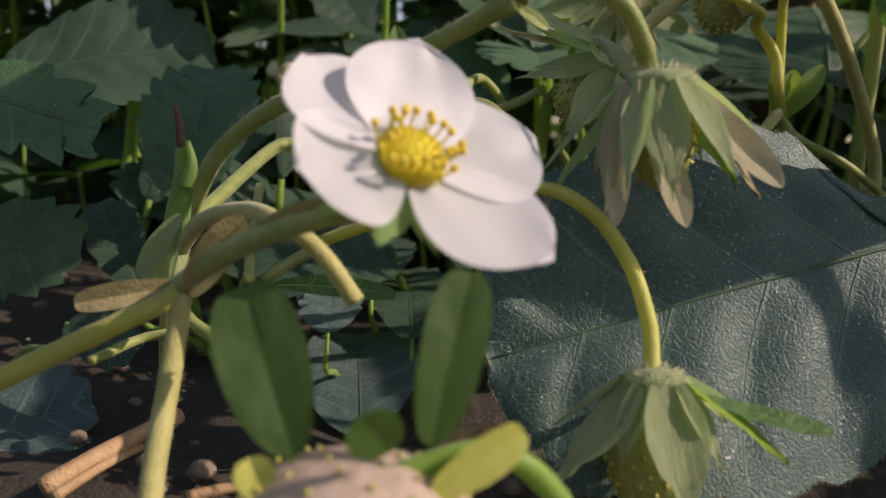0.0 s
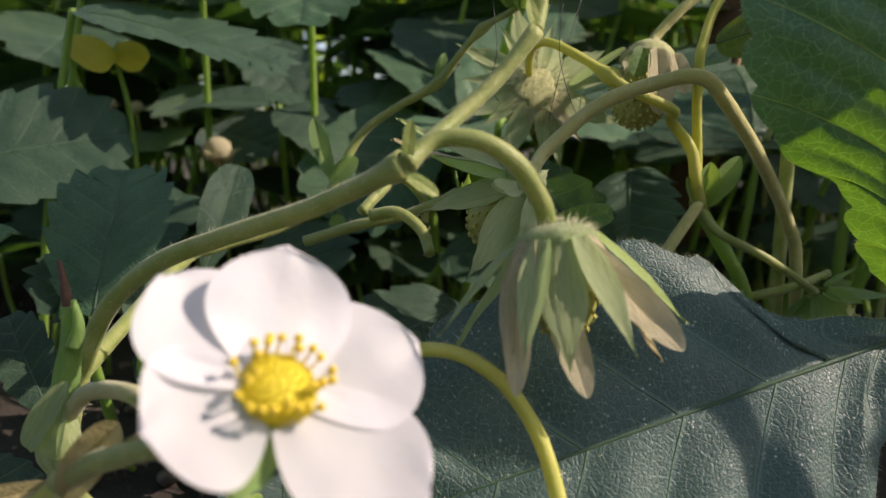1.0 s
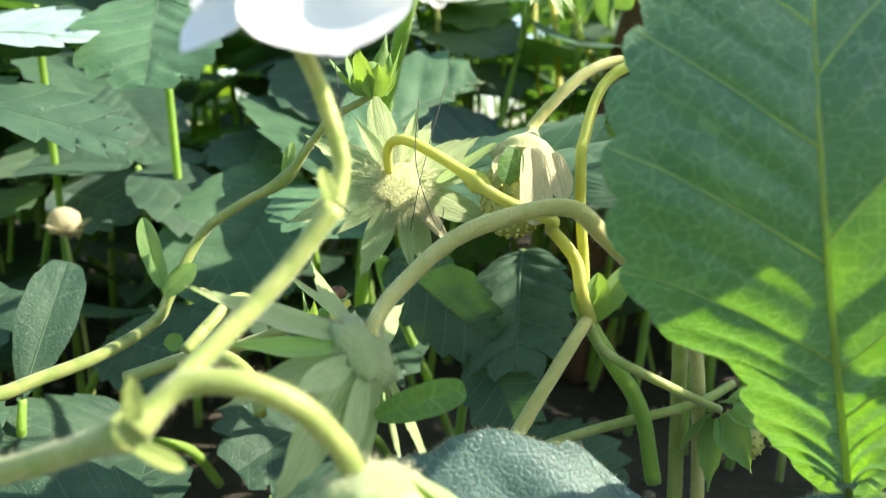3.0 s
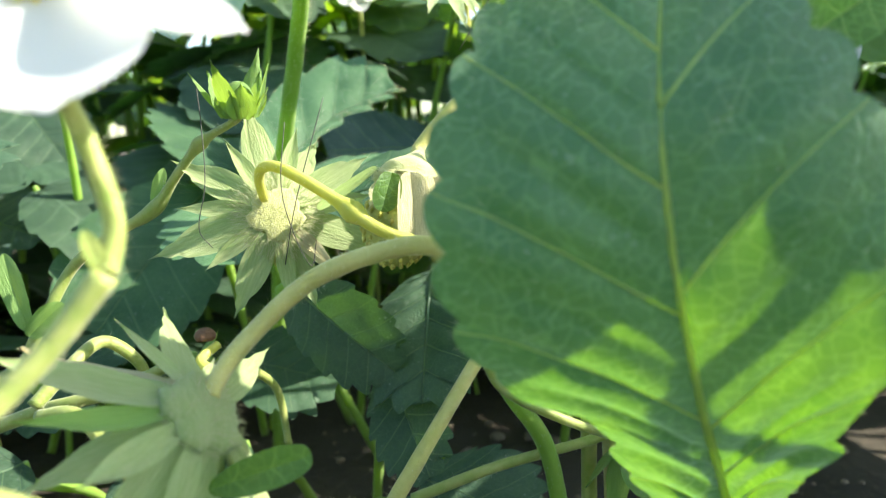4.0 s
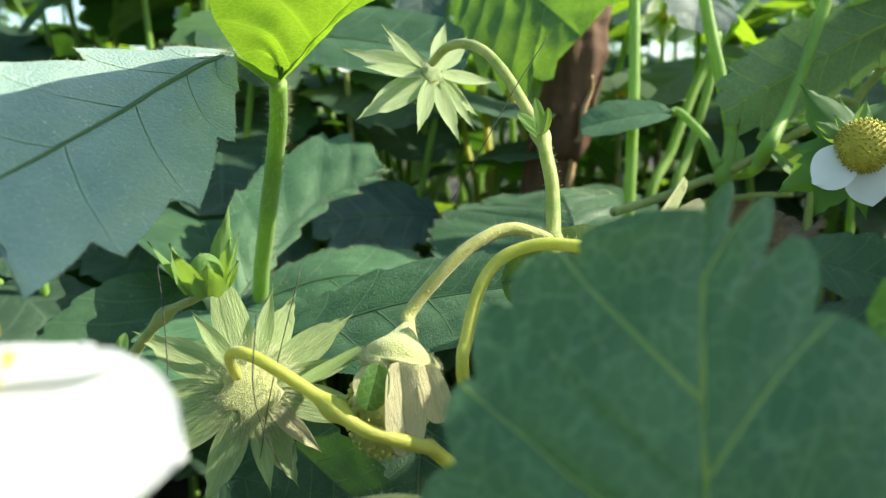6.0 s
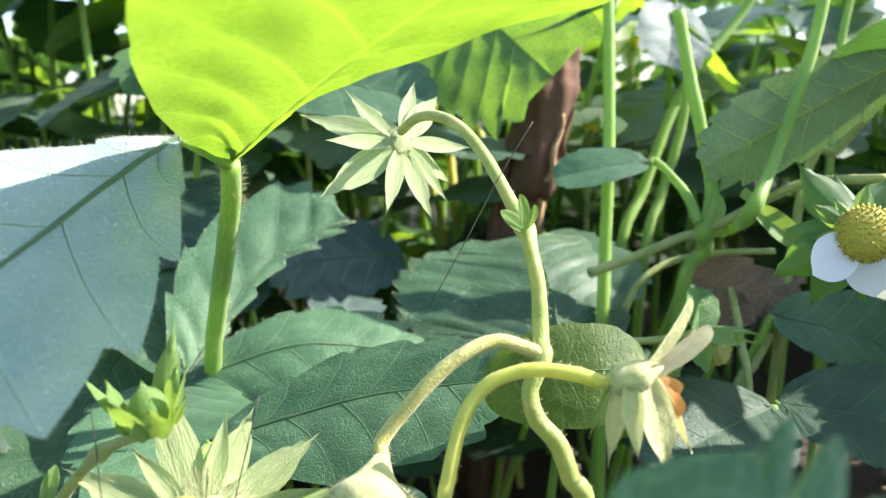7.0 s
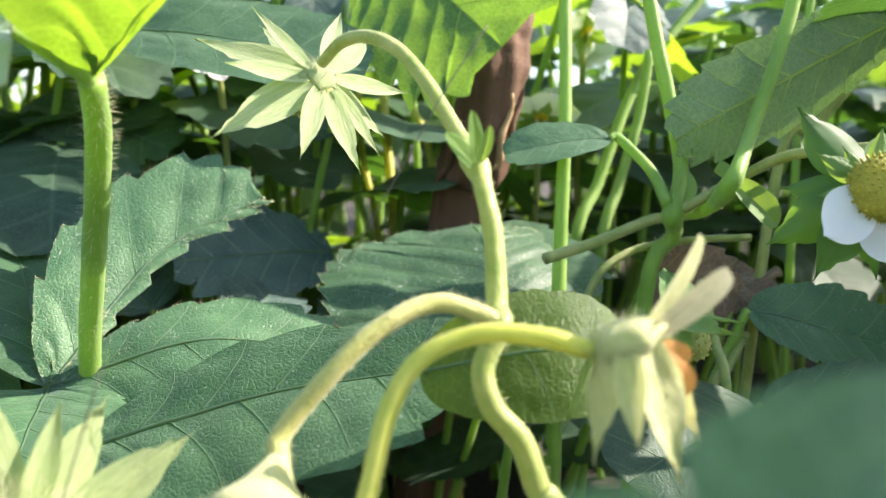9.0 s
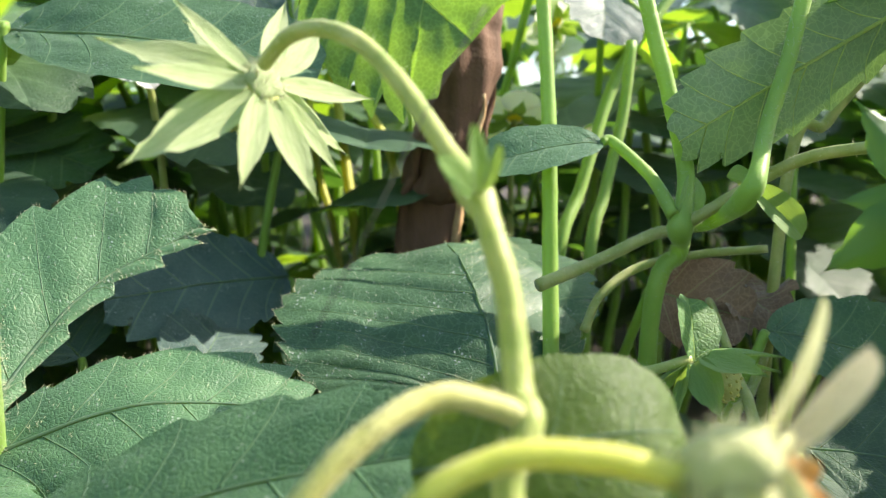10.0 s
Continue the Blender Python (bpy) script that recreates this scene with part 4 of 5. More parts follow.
receptacle(hanging, (0.1017, 0.2880, 0.1858), (-0.25, 0.72, -0.45), 0.0032, 0.0008, 6, SEPAL, 140)
calyx(hanging, (0.1017, 0.2880, 0.1855), (-0.25, 0.72, -0.45), 12, 0.0222, 0.0070, 74, 67, SEPAL, curl=0.10, turn=10, jitter=15)
fruit(hanging, (0.1017, 0.2956, 0.1871), (-0.2, 0.8, -0.5), 0.0060, 0.0065, 90)

# the spent flower on the second arch
spent = thing("spent_flower", (0.1235, 0.2071, 0.1484), "spent flower with rusty petals and pale sepals on a yellow arch", "flower")
SP = (0.1244, 0.2084, 0.1480)
stem(spent, "stalk", [(0.0972, 0.2225, 0.0830), (0.0962, 0.2225, 0.0960), (0.0938, 0.2195, 0.1120), (0.0924, 0.2162, 0.1252), (0.0935, 0.2171, 0.1298), (0.0968, 0.2194, 0.1389), (0.1015, 0.2197, 0.1450), (0.1085, 0.2177, 0.1478), (0.1156, 0.2141, 0.1476), (0.1211, 0.2109, 0.1463), SP], (0.0014, 0.0013), STEM_YELLOW, 300)
calyx(spent, SP, (0.12, -0.15, -1), 8, 0.0165, 0.0062, 17, 83, CAP, fresh=(1,), curl=-0.04, turn=35, jitter=9, ring=0.0034)
receptacle(spent, SP, (0.3, -0.15, -0.9), 0.0046, 0.0024, 7, CAP, 160)
for b in ((0.1310, 0.2040, 0.1414), (0.1277, 0.2033, 0.1402), (0.1326, 0.2065, 0.1438)):
    leaflet(spent, (0.1267, 0.2068, 0.1468), b, None, RUST, 3, 19, False, (0.2, -1, 0), "dried_petal", "rust-brown withered petal", half=0.0026, tooth=0.05, wave=0.3)
leaflet(spent, (0.1257, 0.2080, 0.1487), (0.1362, 0.2076, 0.1600), None, CAP, 3, 20, False, (0.4, -1, 0), "sepal", "", half=0.0016, tooth=0.02, fold=0.5)
leaflet(spent, (0.1258, 0.2068, 0.1483), (0.1366, 0.2037, 0.1563), None, SEPAL_DRY, 3, 21, False, (0.3, -1, 0.4), "sepal", "pale dried sepal", half=0.0018, tooth=0.02, fold=0.5)

# ---- buds ----
def bud(at, axis, size, label, seed, mat=None):
    ob = thing("flower_bud", at, label, "bud", "buds")
    ax = Vector(axis).normalized()
    part("bud", mesh("bud", *ball_data(size * 0.36, size * 0.42, 9, 12, 0.15, -0.2, seed)), SEPAL_FRESH, ob, "", basis(Vector(at) + ax * size * 0.85, ax.orthogonal(), ax))
    calyx(ob, at, ax, 6, size * 1.05, size * 0.72, 16, seed, mat or SEPAL_FRESH, curl=0.12, jitter=8)
    calyx(ob, at, ax, 4, size * 1.75, size * 0.50, 26, seed + 1, mat or SEPAL_FRESH, curl=0.10, turn=25, jitter=16)
    return ob


BUD5 = (0.0438, 0.2307, 0.1401)
b5 = bud(BUD5, (0.0, -0.15, 1), 0.0095, "green flower bud with pointed sepals on a thin stalk", 91)
stem(b5, "stalk", [BUD5, (0.0408, 0.2326, 0.1384), (0.0343, 0.2364, 0.1347), (0.0277, 0.2407, 0.1271), (0.0212, 0.2448, 0.1189), (0.0085, 0.2524, 0.1116), (-0.0021, 0.2574, 0.1035), (-0.0104, 0.2529, 0.0877), (-0.0141, 0.2504, 0.0810),
     (-0.0263, 0.2429, 0.0743), (-0.0440, 0.2342, 0.0690), (-0.0513, 0.2245, 0.0658), (-0.0609, 0.1675, 0.0459)], (0.0008, 0.0020), STEM, 320, swell=((0.17, 1.8, 0.02), (0.33, 1.6, 0.03)))
for a, b, h in (((-0.0115, 0.2513, 0.0897), (-0.0178, 0.2549, 0.1090), 0.003), ((-0.0116, 0.2511, 0.0881), (-0.0033, 0.2502, 0.0961), 0.003), ((0.0213, 0.2450, 0.1203), (0.0240, 0.2458, 0.1289), 0.0015), ((-0.0111, 0.2490, 0.0738), (-0.0073, 0.2480, 0.0772), 0.0025)):
    leaflet(b5, a, b, None, SEPAL_FRESH, 3, 16, False, (0, -1, 0.1), "bract", half=h, tooth=0.02, base_wide=0.6, tip_wide=1.4, fold=0.3)
b4 = bud((0.0305, 0.2200, 0.0855), (0.25, 0, 1), 0.0055, "small round bud with a withered brown tip", 95)
stem(b4, "stalk", [(0.0305, 0.2200, 0.0855), (0.0273, 0.2219, 0.0874), (0.0215, 0.2235, 0.0842), (0.0103, 0.2270, 0.0795), (-0.0022, 0.2289, 0.0766), (-0.0174, 0.2310, 0.0714)], (0.0011, 0.0017), STEM, 120)
part("withered_tip", mesh("withered_tip", *ball_data(0.0022, 0.0016, 6, 8, 0.5)), BROWN, b4, "withered brown tip", basis((0.0345, 0.2187, 0.0954), (1, 0, 0), (0, 0, 1)))
for pts, r, mt in (([(0.0000, 0.2159, 0.0818), (0.0045, 0.2209, 0.0865), (0.0104, 0.2308, 0.0908), (0.0172, 0.2337, 0.0847), (0.0182, 0.2354, 0.0772)], 0.0016, STEM), ([(0.0386, 0.2095, 0.0872), (0.0338, 0.2138, 0.0893), (0.0369, 0.2187, 0.0914)], 0.0012, STEM_YELLOW),
                   ([(0.0396, 0.2636, 0.0724), (0.0466, 0.2711, 0.0626), (0.0493, 0.2680, 0.0462)], 0.0013, STEM), ([(0.0028, 0.2101, 0.0813), (0.0101, 0.2069, 0.0824), (0.0161, 0.2021, 0.0785), (0.0182, 0.1957, 0.0731)], 0.0017, STEM)):
    t = thing("runner_stalk", pts[0], "thin curved green stalk below the buds", "stalk", "thin stalks")
    stem(t, "stem", pts, (r, r * 0.8), mt, 90)

# low cluster at the right
cluster = thing("flower_stalk", (0.097, 0.222, 0.0), "branching low stalk with dry sheaths", "stalk", "flower stalks")
NR = (0.097, 0.222, 0.0840)
stem(cluster, "stem", [(0.0719, 0.2084, 0.0544), (0.0817, 0.2117, 0.0677), (0.0933, 0.2160, 0.0831), NR], (0.0019, 0.0015), STEM_PALE, 260)
stem(cluster, "branch", [NR, (0.0992, 0.2129, 0.0778), (0.1122, 0.2084, 0.0709), (0.132, 0.218, 0.060)], (0.0013, 0.0011), STEM, 140)
stem(cluster, "branch", [NR, (0.1032, 0.2189, 0.0733), (0.1119, 0.2211, 0.0596), (0.1169, 0.2227, 0.0390)], (0.0020, 0.0022), PETIOLE, 120)
for b, h in (((0.0979, 0.2156, 0.0962), 0.0035), ((0.1069, 0.2169, 0.0982), 0.0035), ((0.0914, 0.2147, 0.0919), 0.002)):
    leaflet(cluster, NR, b, None, SEPAL_FRESH, 3, 26, False, (0, -1, 0), "sheath", half=h, tooth=0.01, base_wide=0.6, tip_wide=1.4, fold=0.5)
t = thing("runner_stalk", (0.1035, 0.2311, 0.0519), "thin stalk lying across the soil", "stalk", "thin stalks")
stem(t, "stem", [(0.0804, 0.2326, 0.0436), (0.1018, 0.2264, 0.0531), (0.1252, 0.2197, 0.0609), (0.1389, 0.2238, 0.0647)], (0.0015, 0.0012), STEM, 90)
br = thing("young_strawberry", (0.132, 0.218, 0.060), "small young strawberry with leafy green sepals", "strawberry", "young strawberries")
calyx(br, (0.1325, 0.2175, 0.0600), (0.5, -0.1, -0.7), 9, 0.0170, 0.0085, 62, 101, SEPAL_FRESH, curl=0.08, turn=15, jitter=18)
fruit(br, (0.1335, 0.2170, 0.0590), (0.55, -0.1, -0.8), 0.0058, 0.0068, 90)

# ---- the trifoliate leaf in front: one upright backlit leaflet, one lying ----
LBASE = (0.1271, 0.1591, 0.0651)
front = thing("strawberry_leaf", LBASE, "large strawberry leaf, one leaflet upright against the sun, one lying", "leaf", "leaves")
leaflet(front, (0.1251, 0.1594, 0.0654), (0.1025, 0.1478, 0.1602), None, LEAF_FRONT, 16, 41, True, (-0.6, -0.8, -0.05), m=8, nv=18, twist=-0.45, roll=(0.4, 1.0), tooth=0.095, quilt=0.03, fold=0.03, droop=0.0, arch=0.20, wave=0.06,
        half=0.0325, slant=0.85, every=2, round_teeth=True, fuzz=500, rib_size=1.15,
        profile=(((0, 0), (0.06, 0.15), (0.19, 0.27), (0.25, 0.36), (0.31, 0.41), (0.40, 0.42), (0.46, 0.68), (0.51, 0.76), (0.57, 0.80), (0.69, 0.78), (0.81, 0.69), (0.88, 0.60), (0.94, 0.40), (1, 0)),
                 ((0, 0), (0.06, 0.15), (0.19, 0.22), (0.25, 0.25), (0.38, 0.50), (0.50, 0.84), (0.56, 0.86), (0.62, 0.77), (0.69, 0.64), (0.75, 0.52), (0.81, 0.34), (0.87, 0.20), (1, 0))))
leaflet(front, LBASE, (0.0117, 0.1307, 0.0375), (0.064, 0.163, 0.082), LEAF_BLUE, 9, 42, True, (0, -0.6, 1), m=8, nv=16, tooth=0.06, quilt=0.05, fold=0.03, droop=0.10, wave=0.10, slant=0.6, fuzz=3600,
        profile=(((0, 0), (0.1, 0.09), (0.2, 0.20), (0.3, 0.45), (0.4, 0.90), (0.5, 1.08), (0.6, 1.1), (0.7, 1.0), (0.8, 0.85), (0.9, 0.55), (1, 0)), ((0, 0), (0.1, 0.06), (0.2, 0.12), (0.3, 0.23), (0.36, 0.33), (0.44, 0.84), (0.5, 1.0), (0.6, 1.05), (0.7, 0.97), (0.8, 0.8), (0.9, 0.5), (1, 0))))
stem(front, "petiole", [(0.1251, 0.1594, 0.0654), (0.1545, 0.1743, 0.0509), (0.1931, 0.1956, 0.0165), (0.2259, 0.2142, -0.0418)], (0.0019, 0.0024), PETIOLE, 150)
# an unseen leaf, added out of view to shade the upright leaflet's upper half
upper = thing("strawberry_leaf", (0.190, 0.105, 0.0), "unseen added leaf on a tall stalk, shading the front leaflet", "leaf", "leaves")
leaflet(upper, (0.1802, 0.1182, 0.1861), (0.1701, 0.1683, 0.2094), None, LEAF, 8, 44, True, (0.79, -0.12, 0.60), half=0.0185, tooth=0.12, base_wide=0.5, tip_wide=0.5, droop=0.03)
# its bends are laid to cast a stripe of shade on that leaflet
stem(upper, "petiole", [(0.1802, 0.1182, 0.1861), (0.1903, 0.1199, 0.1731), (0.1976, 0.1297, 0.1655), (0.2085, 0.1258, 0.1503), (0.215, 0.090, 0.06), (0.22, 0.085, -0.003)], (0.0016, 0.0024), PETIOLE, 60)
t = thing("young_leaf", (0.1382, 0.1492, 0.1553), "bright yellow-green young leaflet folded on a thin stalk", "leaf", "young leaves")
leaflet(t, (0.1391, 0.1501, 0.1552), (0.1260, 0.1474, 0.1479), None, LEAF_YOUNG, 5, 45, True, (0.45, -0.75, 0.45), half=0.0052, tooth=0.05, fold=0.4)
stem(t, "petiole", [(0.1391, 0.1501, 0.1552), (0.1524, 0.1523, 0.1470), (0.1754, 0.1594, 0.0919), (0.2068, 0.1733, -0.0388)], (0.0009, 0.0016), PETIOLE, 30)

# ---- the leaf on the thick upright petiole ----
PJ = (0.0598, 0.2724, 0.1829)
post = thing("strawberry_leaf", (0.042, 0.366, 0.0), "strawberry leaf on a thick hairy upright petiole, its leaflets overhead", "leaf", "leaves")
stem(post, "petiole", [(0.042, 0.366, -0.002), (0.0450, 0.3560, 0.06), (0.0489, 0.3385, 0.1150), (0.0530, 0.3180, 0.1400), (0.0570, 0.2980, 0.1610), (0.0592, 0.2840, 0.1740), PJ], (0.0030, 0.0023), PETIOLE, 1000, 0.0022, "thick bright green petiole", sides=14)
stem(post, "leaf_stalk", [PJ, (0.0545, 0.2670, 0.1866), (0.0502, 0.2601, 0.1894)], (0.0016, 0.0012), PETIOLE, 60)
# looks sky-lit through its material's raised base colour
leaflet(post, (0.0502, 0.2601, 0.1894), (0.0084, 0.1891, 0.1608), None, LEAF_SKY_PALE, 7, 51, True, (0.1, -0.86, 0.52), m=8, nv=12, tooth=0.26, quilt=0.03, fold=0.05, droop=0.04, half=0.022, skew=0.85, base_wide=1.5, fuzz=1600)
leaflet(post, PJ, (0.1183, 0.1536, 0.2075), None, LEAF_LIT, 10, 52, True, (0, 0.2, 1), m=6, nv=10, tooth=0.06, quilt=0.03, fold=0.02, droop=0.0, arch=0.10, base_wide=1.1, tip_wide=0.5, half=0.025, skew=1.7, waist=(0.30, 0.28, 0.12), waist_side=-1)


def lone_leaf(base, tip, side, mat, label, seed, teeth=7, normal=None, half=None, foot=None, veins=True, hook=1.0, thick=0.0012, **kw):
    """A leaflet on a stalk that goes down to the soil."""
    ob = thing("strawberry_leaf", base, label, "leaf", "leaves")
    leaflet(ob, base, tip, side, mat, teeth, seed, veins, normal, half=half, **kw)
    b = Vector(base)
    d = (b - Vector(tip)).normalized()
    if b.z < 0.03:
        thick *= 0.5
    f = Vector(foot) if foot else Vector((b.x + d.x * 0.03, b.y + max(0.02, d.y * 0.05), -0.003))
    stem(ob, "petiole", [b, b + d * 0.003 + Vector((0, 0, -0.008 * hook)), b.lerp(f, 0.5) + d * 0.004, f], (thick, thick * 1.6), PETIOLE, 80)
    return ob


# ---- leaves at the left, near the soil ----
GL = "dark green toothed strawberry leaf in the shade"
lone_leaf((-0.1484, 0.1989, 0.0850), (-0.0923, 0.2045, 0.0698), None, LEAF, "sunlit toothed strawberry leaf", 61, 6, (0.1, -0.85, 0.5), 0.0125, m=8, nv=10, tooth=0.34, slant=0.5, droop=0.0, base_wide=0.5, tip_wide=0.4)
lone_leaf((-0.1627, 0.2813, 0.0849), (-0.0927, 0.2946, 0.1083), None, LEAF_SHADED, GL, 62, 9, (-0.35, -0.85, 0.40), 0.025, tooth=0.14)
lone_leaf((-0.1058, 0.2744, 0.0440), (-0.0759, 0.3060, 0.0856), None, LEAF_SHADED, GL, 63, 9, (-0.4, -0.9, 0.2), 0.020, tooth=0.12)
lone_leaf((-0.0885, 0.2204, 0.0236), (-0.1072, 0.2348, 0.0493), None, LEAF_SHADED, GL, 64, 7, (0.3, -0.9, 0.3), 0.0085, tooth=0.16)
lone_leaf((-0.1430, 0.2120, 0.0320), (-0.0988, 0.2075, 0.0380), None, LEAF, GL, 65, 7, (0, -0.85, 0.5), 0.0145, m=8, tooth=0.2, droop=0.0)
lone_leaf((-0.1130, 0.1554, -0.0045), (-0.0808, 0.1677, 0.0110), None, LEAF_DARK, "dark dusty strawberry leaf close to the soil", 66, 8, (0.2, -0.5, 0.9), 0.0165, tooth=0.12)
lone_leaf((-0.0674, 0.2376, 0.0376), (-0.0693, 0.2721, 0.0634), None, LEAF_SHADED, GL, 67, 7, (0.4, -0.9, 0.2), 0.011)
lone_leaf((-0.0922, 0.1848, 0.0222), (-0.0741, 0.1788, 0.0175), None, LEAF_SHADED, GL, 68, 6, (0, -0.7, 0.7), 0.007)
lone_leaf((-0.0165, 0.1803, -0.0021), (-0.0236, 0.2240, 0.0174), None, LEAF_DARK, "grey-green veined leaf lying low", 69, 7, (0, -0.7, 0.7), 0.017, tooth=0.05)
lone_leaf((-0.0056, 0.2083, 0.0156), (-0.0099, 0.2467, 0.0336), None, LEAF_SHADED, GL, 70, 7, (0, -0.8, 0.5), 0.012)
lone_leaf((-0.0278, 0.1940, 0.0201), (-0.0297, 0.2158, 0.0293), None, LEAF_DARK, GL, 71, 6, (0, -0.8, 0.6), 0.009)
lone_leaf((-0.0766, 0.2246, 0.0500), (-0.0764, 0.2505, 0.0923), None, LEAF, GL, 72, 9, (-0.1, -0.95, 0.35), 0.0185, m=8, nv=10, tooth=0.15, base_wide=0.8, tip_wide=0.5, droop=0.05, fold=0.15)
lone_leaf((-0.0569, 0.2701, 0.0544), (-0.0477, 0.2847, 0.0936), None, LEAF_SHADED, "long narrow grey-green leaf with a thin stalk", 73, 5, (0.1, -1, 0.1), 0.0085, tooth=0.05, base_wide=1.4)
lone_leaf((-0.0591, 0.2258, 0.0265), (-0.0545, 0.2678, 0.0401), None, LEAF_SHADED, GL, 74, 7, (0, -0.6, 0.8), 0.016)
lone_leaf((-0.0188, 0.2214, 0.0281), (-0.0222, 0.2644, 0.0420), None, LEAF_SHADED, GL, 75, 7, (0, -0.6, 0.8), 0.014)

GS = "dull green strawberry leaf lying close to the soil"
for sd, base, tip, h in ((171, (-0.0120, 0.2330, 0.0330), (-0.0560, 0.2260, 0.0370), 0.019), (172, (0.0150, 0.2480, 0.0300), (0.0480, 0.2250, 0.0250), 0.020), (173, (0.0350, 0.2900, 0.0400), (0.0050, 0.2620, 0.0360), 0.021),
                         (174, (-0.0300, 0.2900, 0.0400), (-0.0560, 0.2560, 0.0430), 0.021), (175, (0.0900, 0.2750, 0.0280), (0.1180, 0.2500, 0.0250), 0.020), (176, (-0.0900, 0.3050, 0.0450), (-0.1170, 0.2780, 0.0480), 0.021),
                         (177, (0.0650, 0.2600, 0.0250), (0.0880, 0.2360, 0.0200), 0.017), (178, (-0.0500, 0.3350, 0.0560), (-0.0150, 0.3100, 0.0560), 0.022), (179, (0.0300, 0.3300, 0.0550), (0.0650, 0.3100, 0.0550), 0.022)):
    lone_leaf(base, tip, None, LEAF_SHADED, GS, sd, 8, (0.05, -0.55, 0.85), h, m=6, nv=8, tooth=0.16)

# ---- leaves higher at the left ----
lone_leaf((-0.1147, 0.3153, 0.1491), (-0.0317, 0.2991, 0.1371), None, LEAF_SHADED, "arching toothed strawberry leaf catching the light", 81, 10, (0, -0.45, 0.9), 0.017, m=8, tooth=0.26, droop=0.12)
lone_leaf((-0.1215, 0.3435, 0.1638), (-0.0514, 0.3269, 0.1748), None, LEAF_SKY_PALE, "pale leaf with grey surface", 82, 9, (0, -0.4, 0.9), 0.022)
lone_leaf((-0.0302, 0.3558, 0.1836), (-0.0306, 0.3209, 0.1529), None, LEAF, "grey-green hanging strawberry leaf", 83, 9, (0, -0.7, 0.7), 0.026, tooth=0.12)
lone_leaf((-0.0808, 0.3722, 0.1809), (-0.0723, 0.3382, 0.1643), None, LEAF_SHADED, GL, 84, 9, (0, -0.5, 0.8), 0.023)
# ---- leaves behind the star calyx ----
GM = "blue-green strawberry leaf behind the fruit"
lone_leaf((0.0188, 0.3703, 0.1155), (-0.0173, 0.3282, 0.0739), None, LEAF, GM, 85, 9, (0.1, -0.75, 0.6), 0.029, tooth=0.08)
lone_leaf((-0.0089, 0.4700, 0.1467), (0.0856, 0.4389, 0.1576), None, LEAF_PALE, GM, 86, 9, (0, -0.6, 0.8), 0.024)
lone_leaf((-0.0700, 0.4386, 0.1563), (-0.0437, 0.4111, 0.1306), None, LEAF_SHADED, GM, 87, 8, (0, -0.6, 0.8), 0.02)
lone_leaf((-0.0925, 0.4140, 0.1066), (-0.0528, 0.3879, 0.1026), None, LEAF_DARK, GM, 88, 8, (0, -0.7, 0.7), 0.02)
# these three stand in shade, which the darkened leaf colour paints in
lone_leaf((0.0965, 0.2856, 0.0928), (0.0837, 0.2480, 0.0673), None, LEAF_SHADED, "glossy dark folded leaf under the berry", 89, 8, (-0.45, -0.80, 0.25), 0.018, m=8, nv=10, tooth=0.24, quilt=0.06, rib_size=1.5)
lone_leaf((0.0511, 0.2813, 0.0923), (0.0764, 0.2546, 0.0711), None, LEAF_SHADED, GM, 90, 8, (-0.4, -0.9, 0.2), 0.013, tooth=0.16, foot=(0.085, 0.36, -0.003))
lone_leaf((0.0805, 0.2756, 0.0671), (0.0832, 0.2412, 0.0475), None, LEAF_SHADED, GM, 91, 9, (-0.4, -0.8, 0.2), 0.012, tooth=0.2)

# ---- spreading leaf in the middle: two leaflets from one foot ----
FOOT = (0.0391, 0.3390, 0.1105)
spread = thing("strawberry_leaf", FOOT, "broad blue-green strawberry leaf spread flat behind the petiole", "leaf", "leaves")
leaflet(spread, FOOT, (0.0975, 0.3705, 0.1555), None, LEAF, 8, 101, True, (0.11, -0.89, 0.45), half=0.0245, skew=0.16, m=8, nv=12, tooth=0.15, quilt=0.03, fold=0.10, droop=0.0, wave=0.08, base_wide=1.0, tip_wide=0.5, fuzz=900, via=((0.0660, 0.3640, 0.1395),), normal_tip=(0.05, -0.70, 0.72))
leaflet(spread, FOOT, (0.1150, 0.3300, 0.1150), None, LEAF, 8, 102, True, (0, -0.6, 0.8), half=0.0165, skew=1.55, m=8, nv=12, tooth=0.17, quilt=0.03, fold=-0.05, droop=0.0, base_wide=1.05, tip_wide=0.55, fuzz=900, via=((0.0760, 0.3340, 0.1205),), normal_tip=(0.1, -0.5, 0.85))
leaflet(spread, FOOT, (0.0150, 0.4300, 0.1650), None, LEAF, 9, 103, True, (0.25, -0.85, 0.45), half=0.029, m=8, nv=10, tooth=0.15, quilt=0.03, base_wide=1.0)
leaflet(spread, FOOT, (0.0360, 0.2850, 0.1060), None, LEAF, 9, 104, True, (0, -0.5, 0.9), half=0.025, m=6, nv=10, tooth=0.16)
stem(spread, "petiole", [FOOT, (0.0450, 0.3700, 0.0950), (0.0520, 0.4100, 0.0500), (0.0560, 0.4400, -0.003)], (0.0016, 0.0022), PETIOLE, 300, 0.0016)
lone_leaf((0.0494, 0.2899, 0.1110), (0.1200, 0.2590, 0.1310), None, LEAF, "broad strawberry leaf below the arched stalks", 105, 8, (0, -0.45, 0.9), 0.0150, skew=1.7, m=8, nv=12, tooth=0.14, quilt=0.03, base_wide=1.0, via=((0.0880, 0.2770, 0.1232),), normal_tip=(0.1, -0.6, 0.8), droop=0.0, foot=(0.075, 0.41, -0.003))
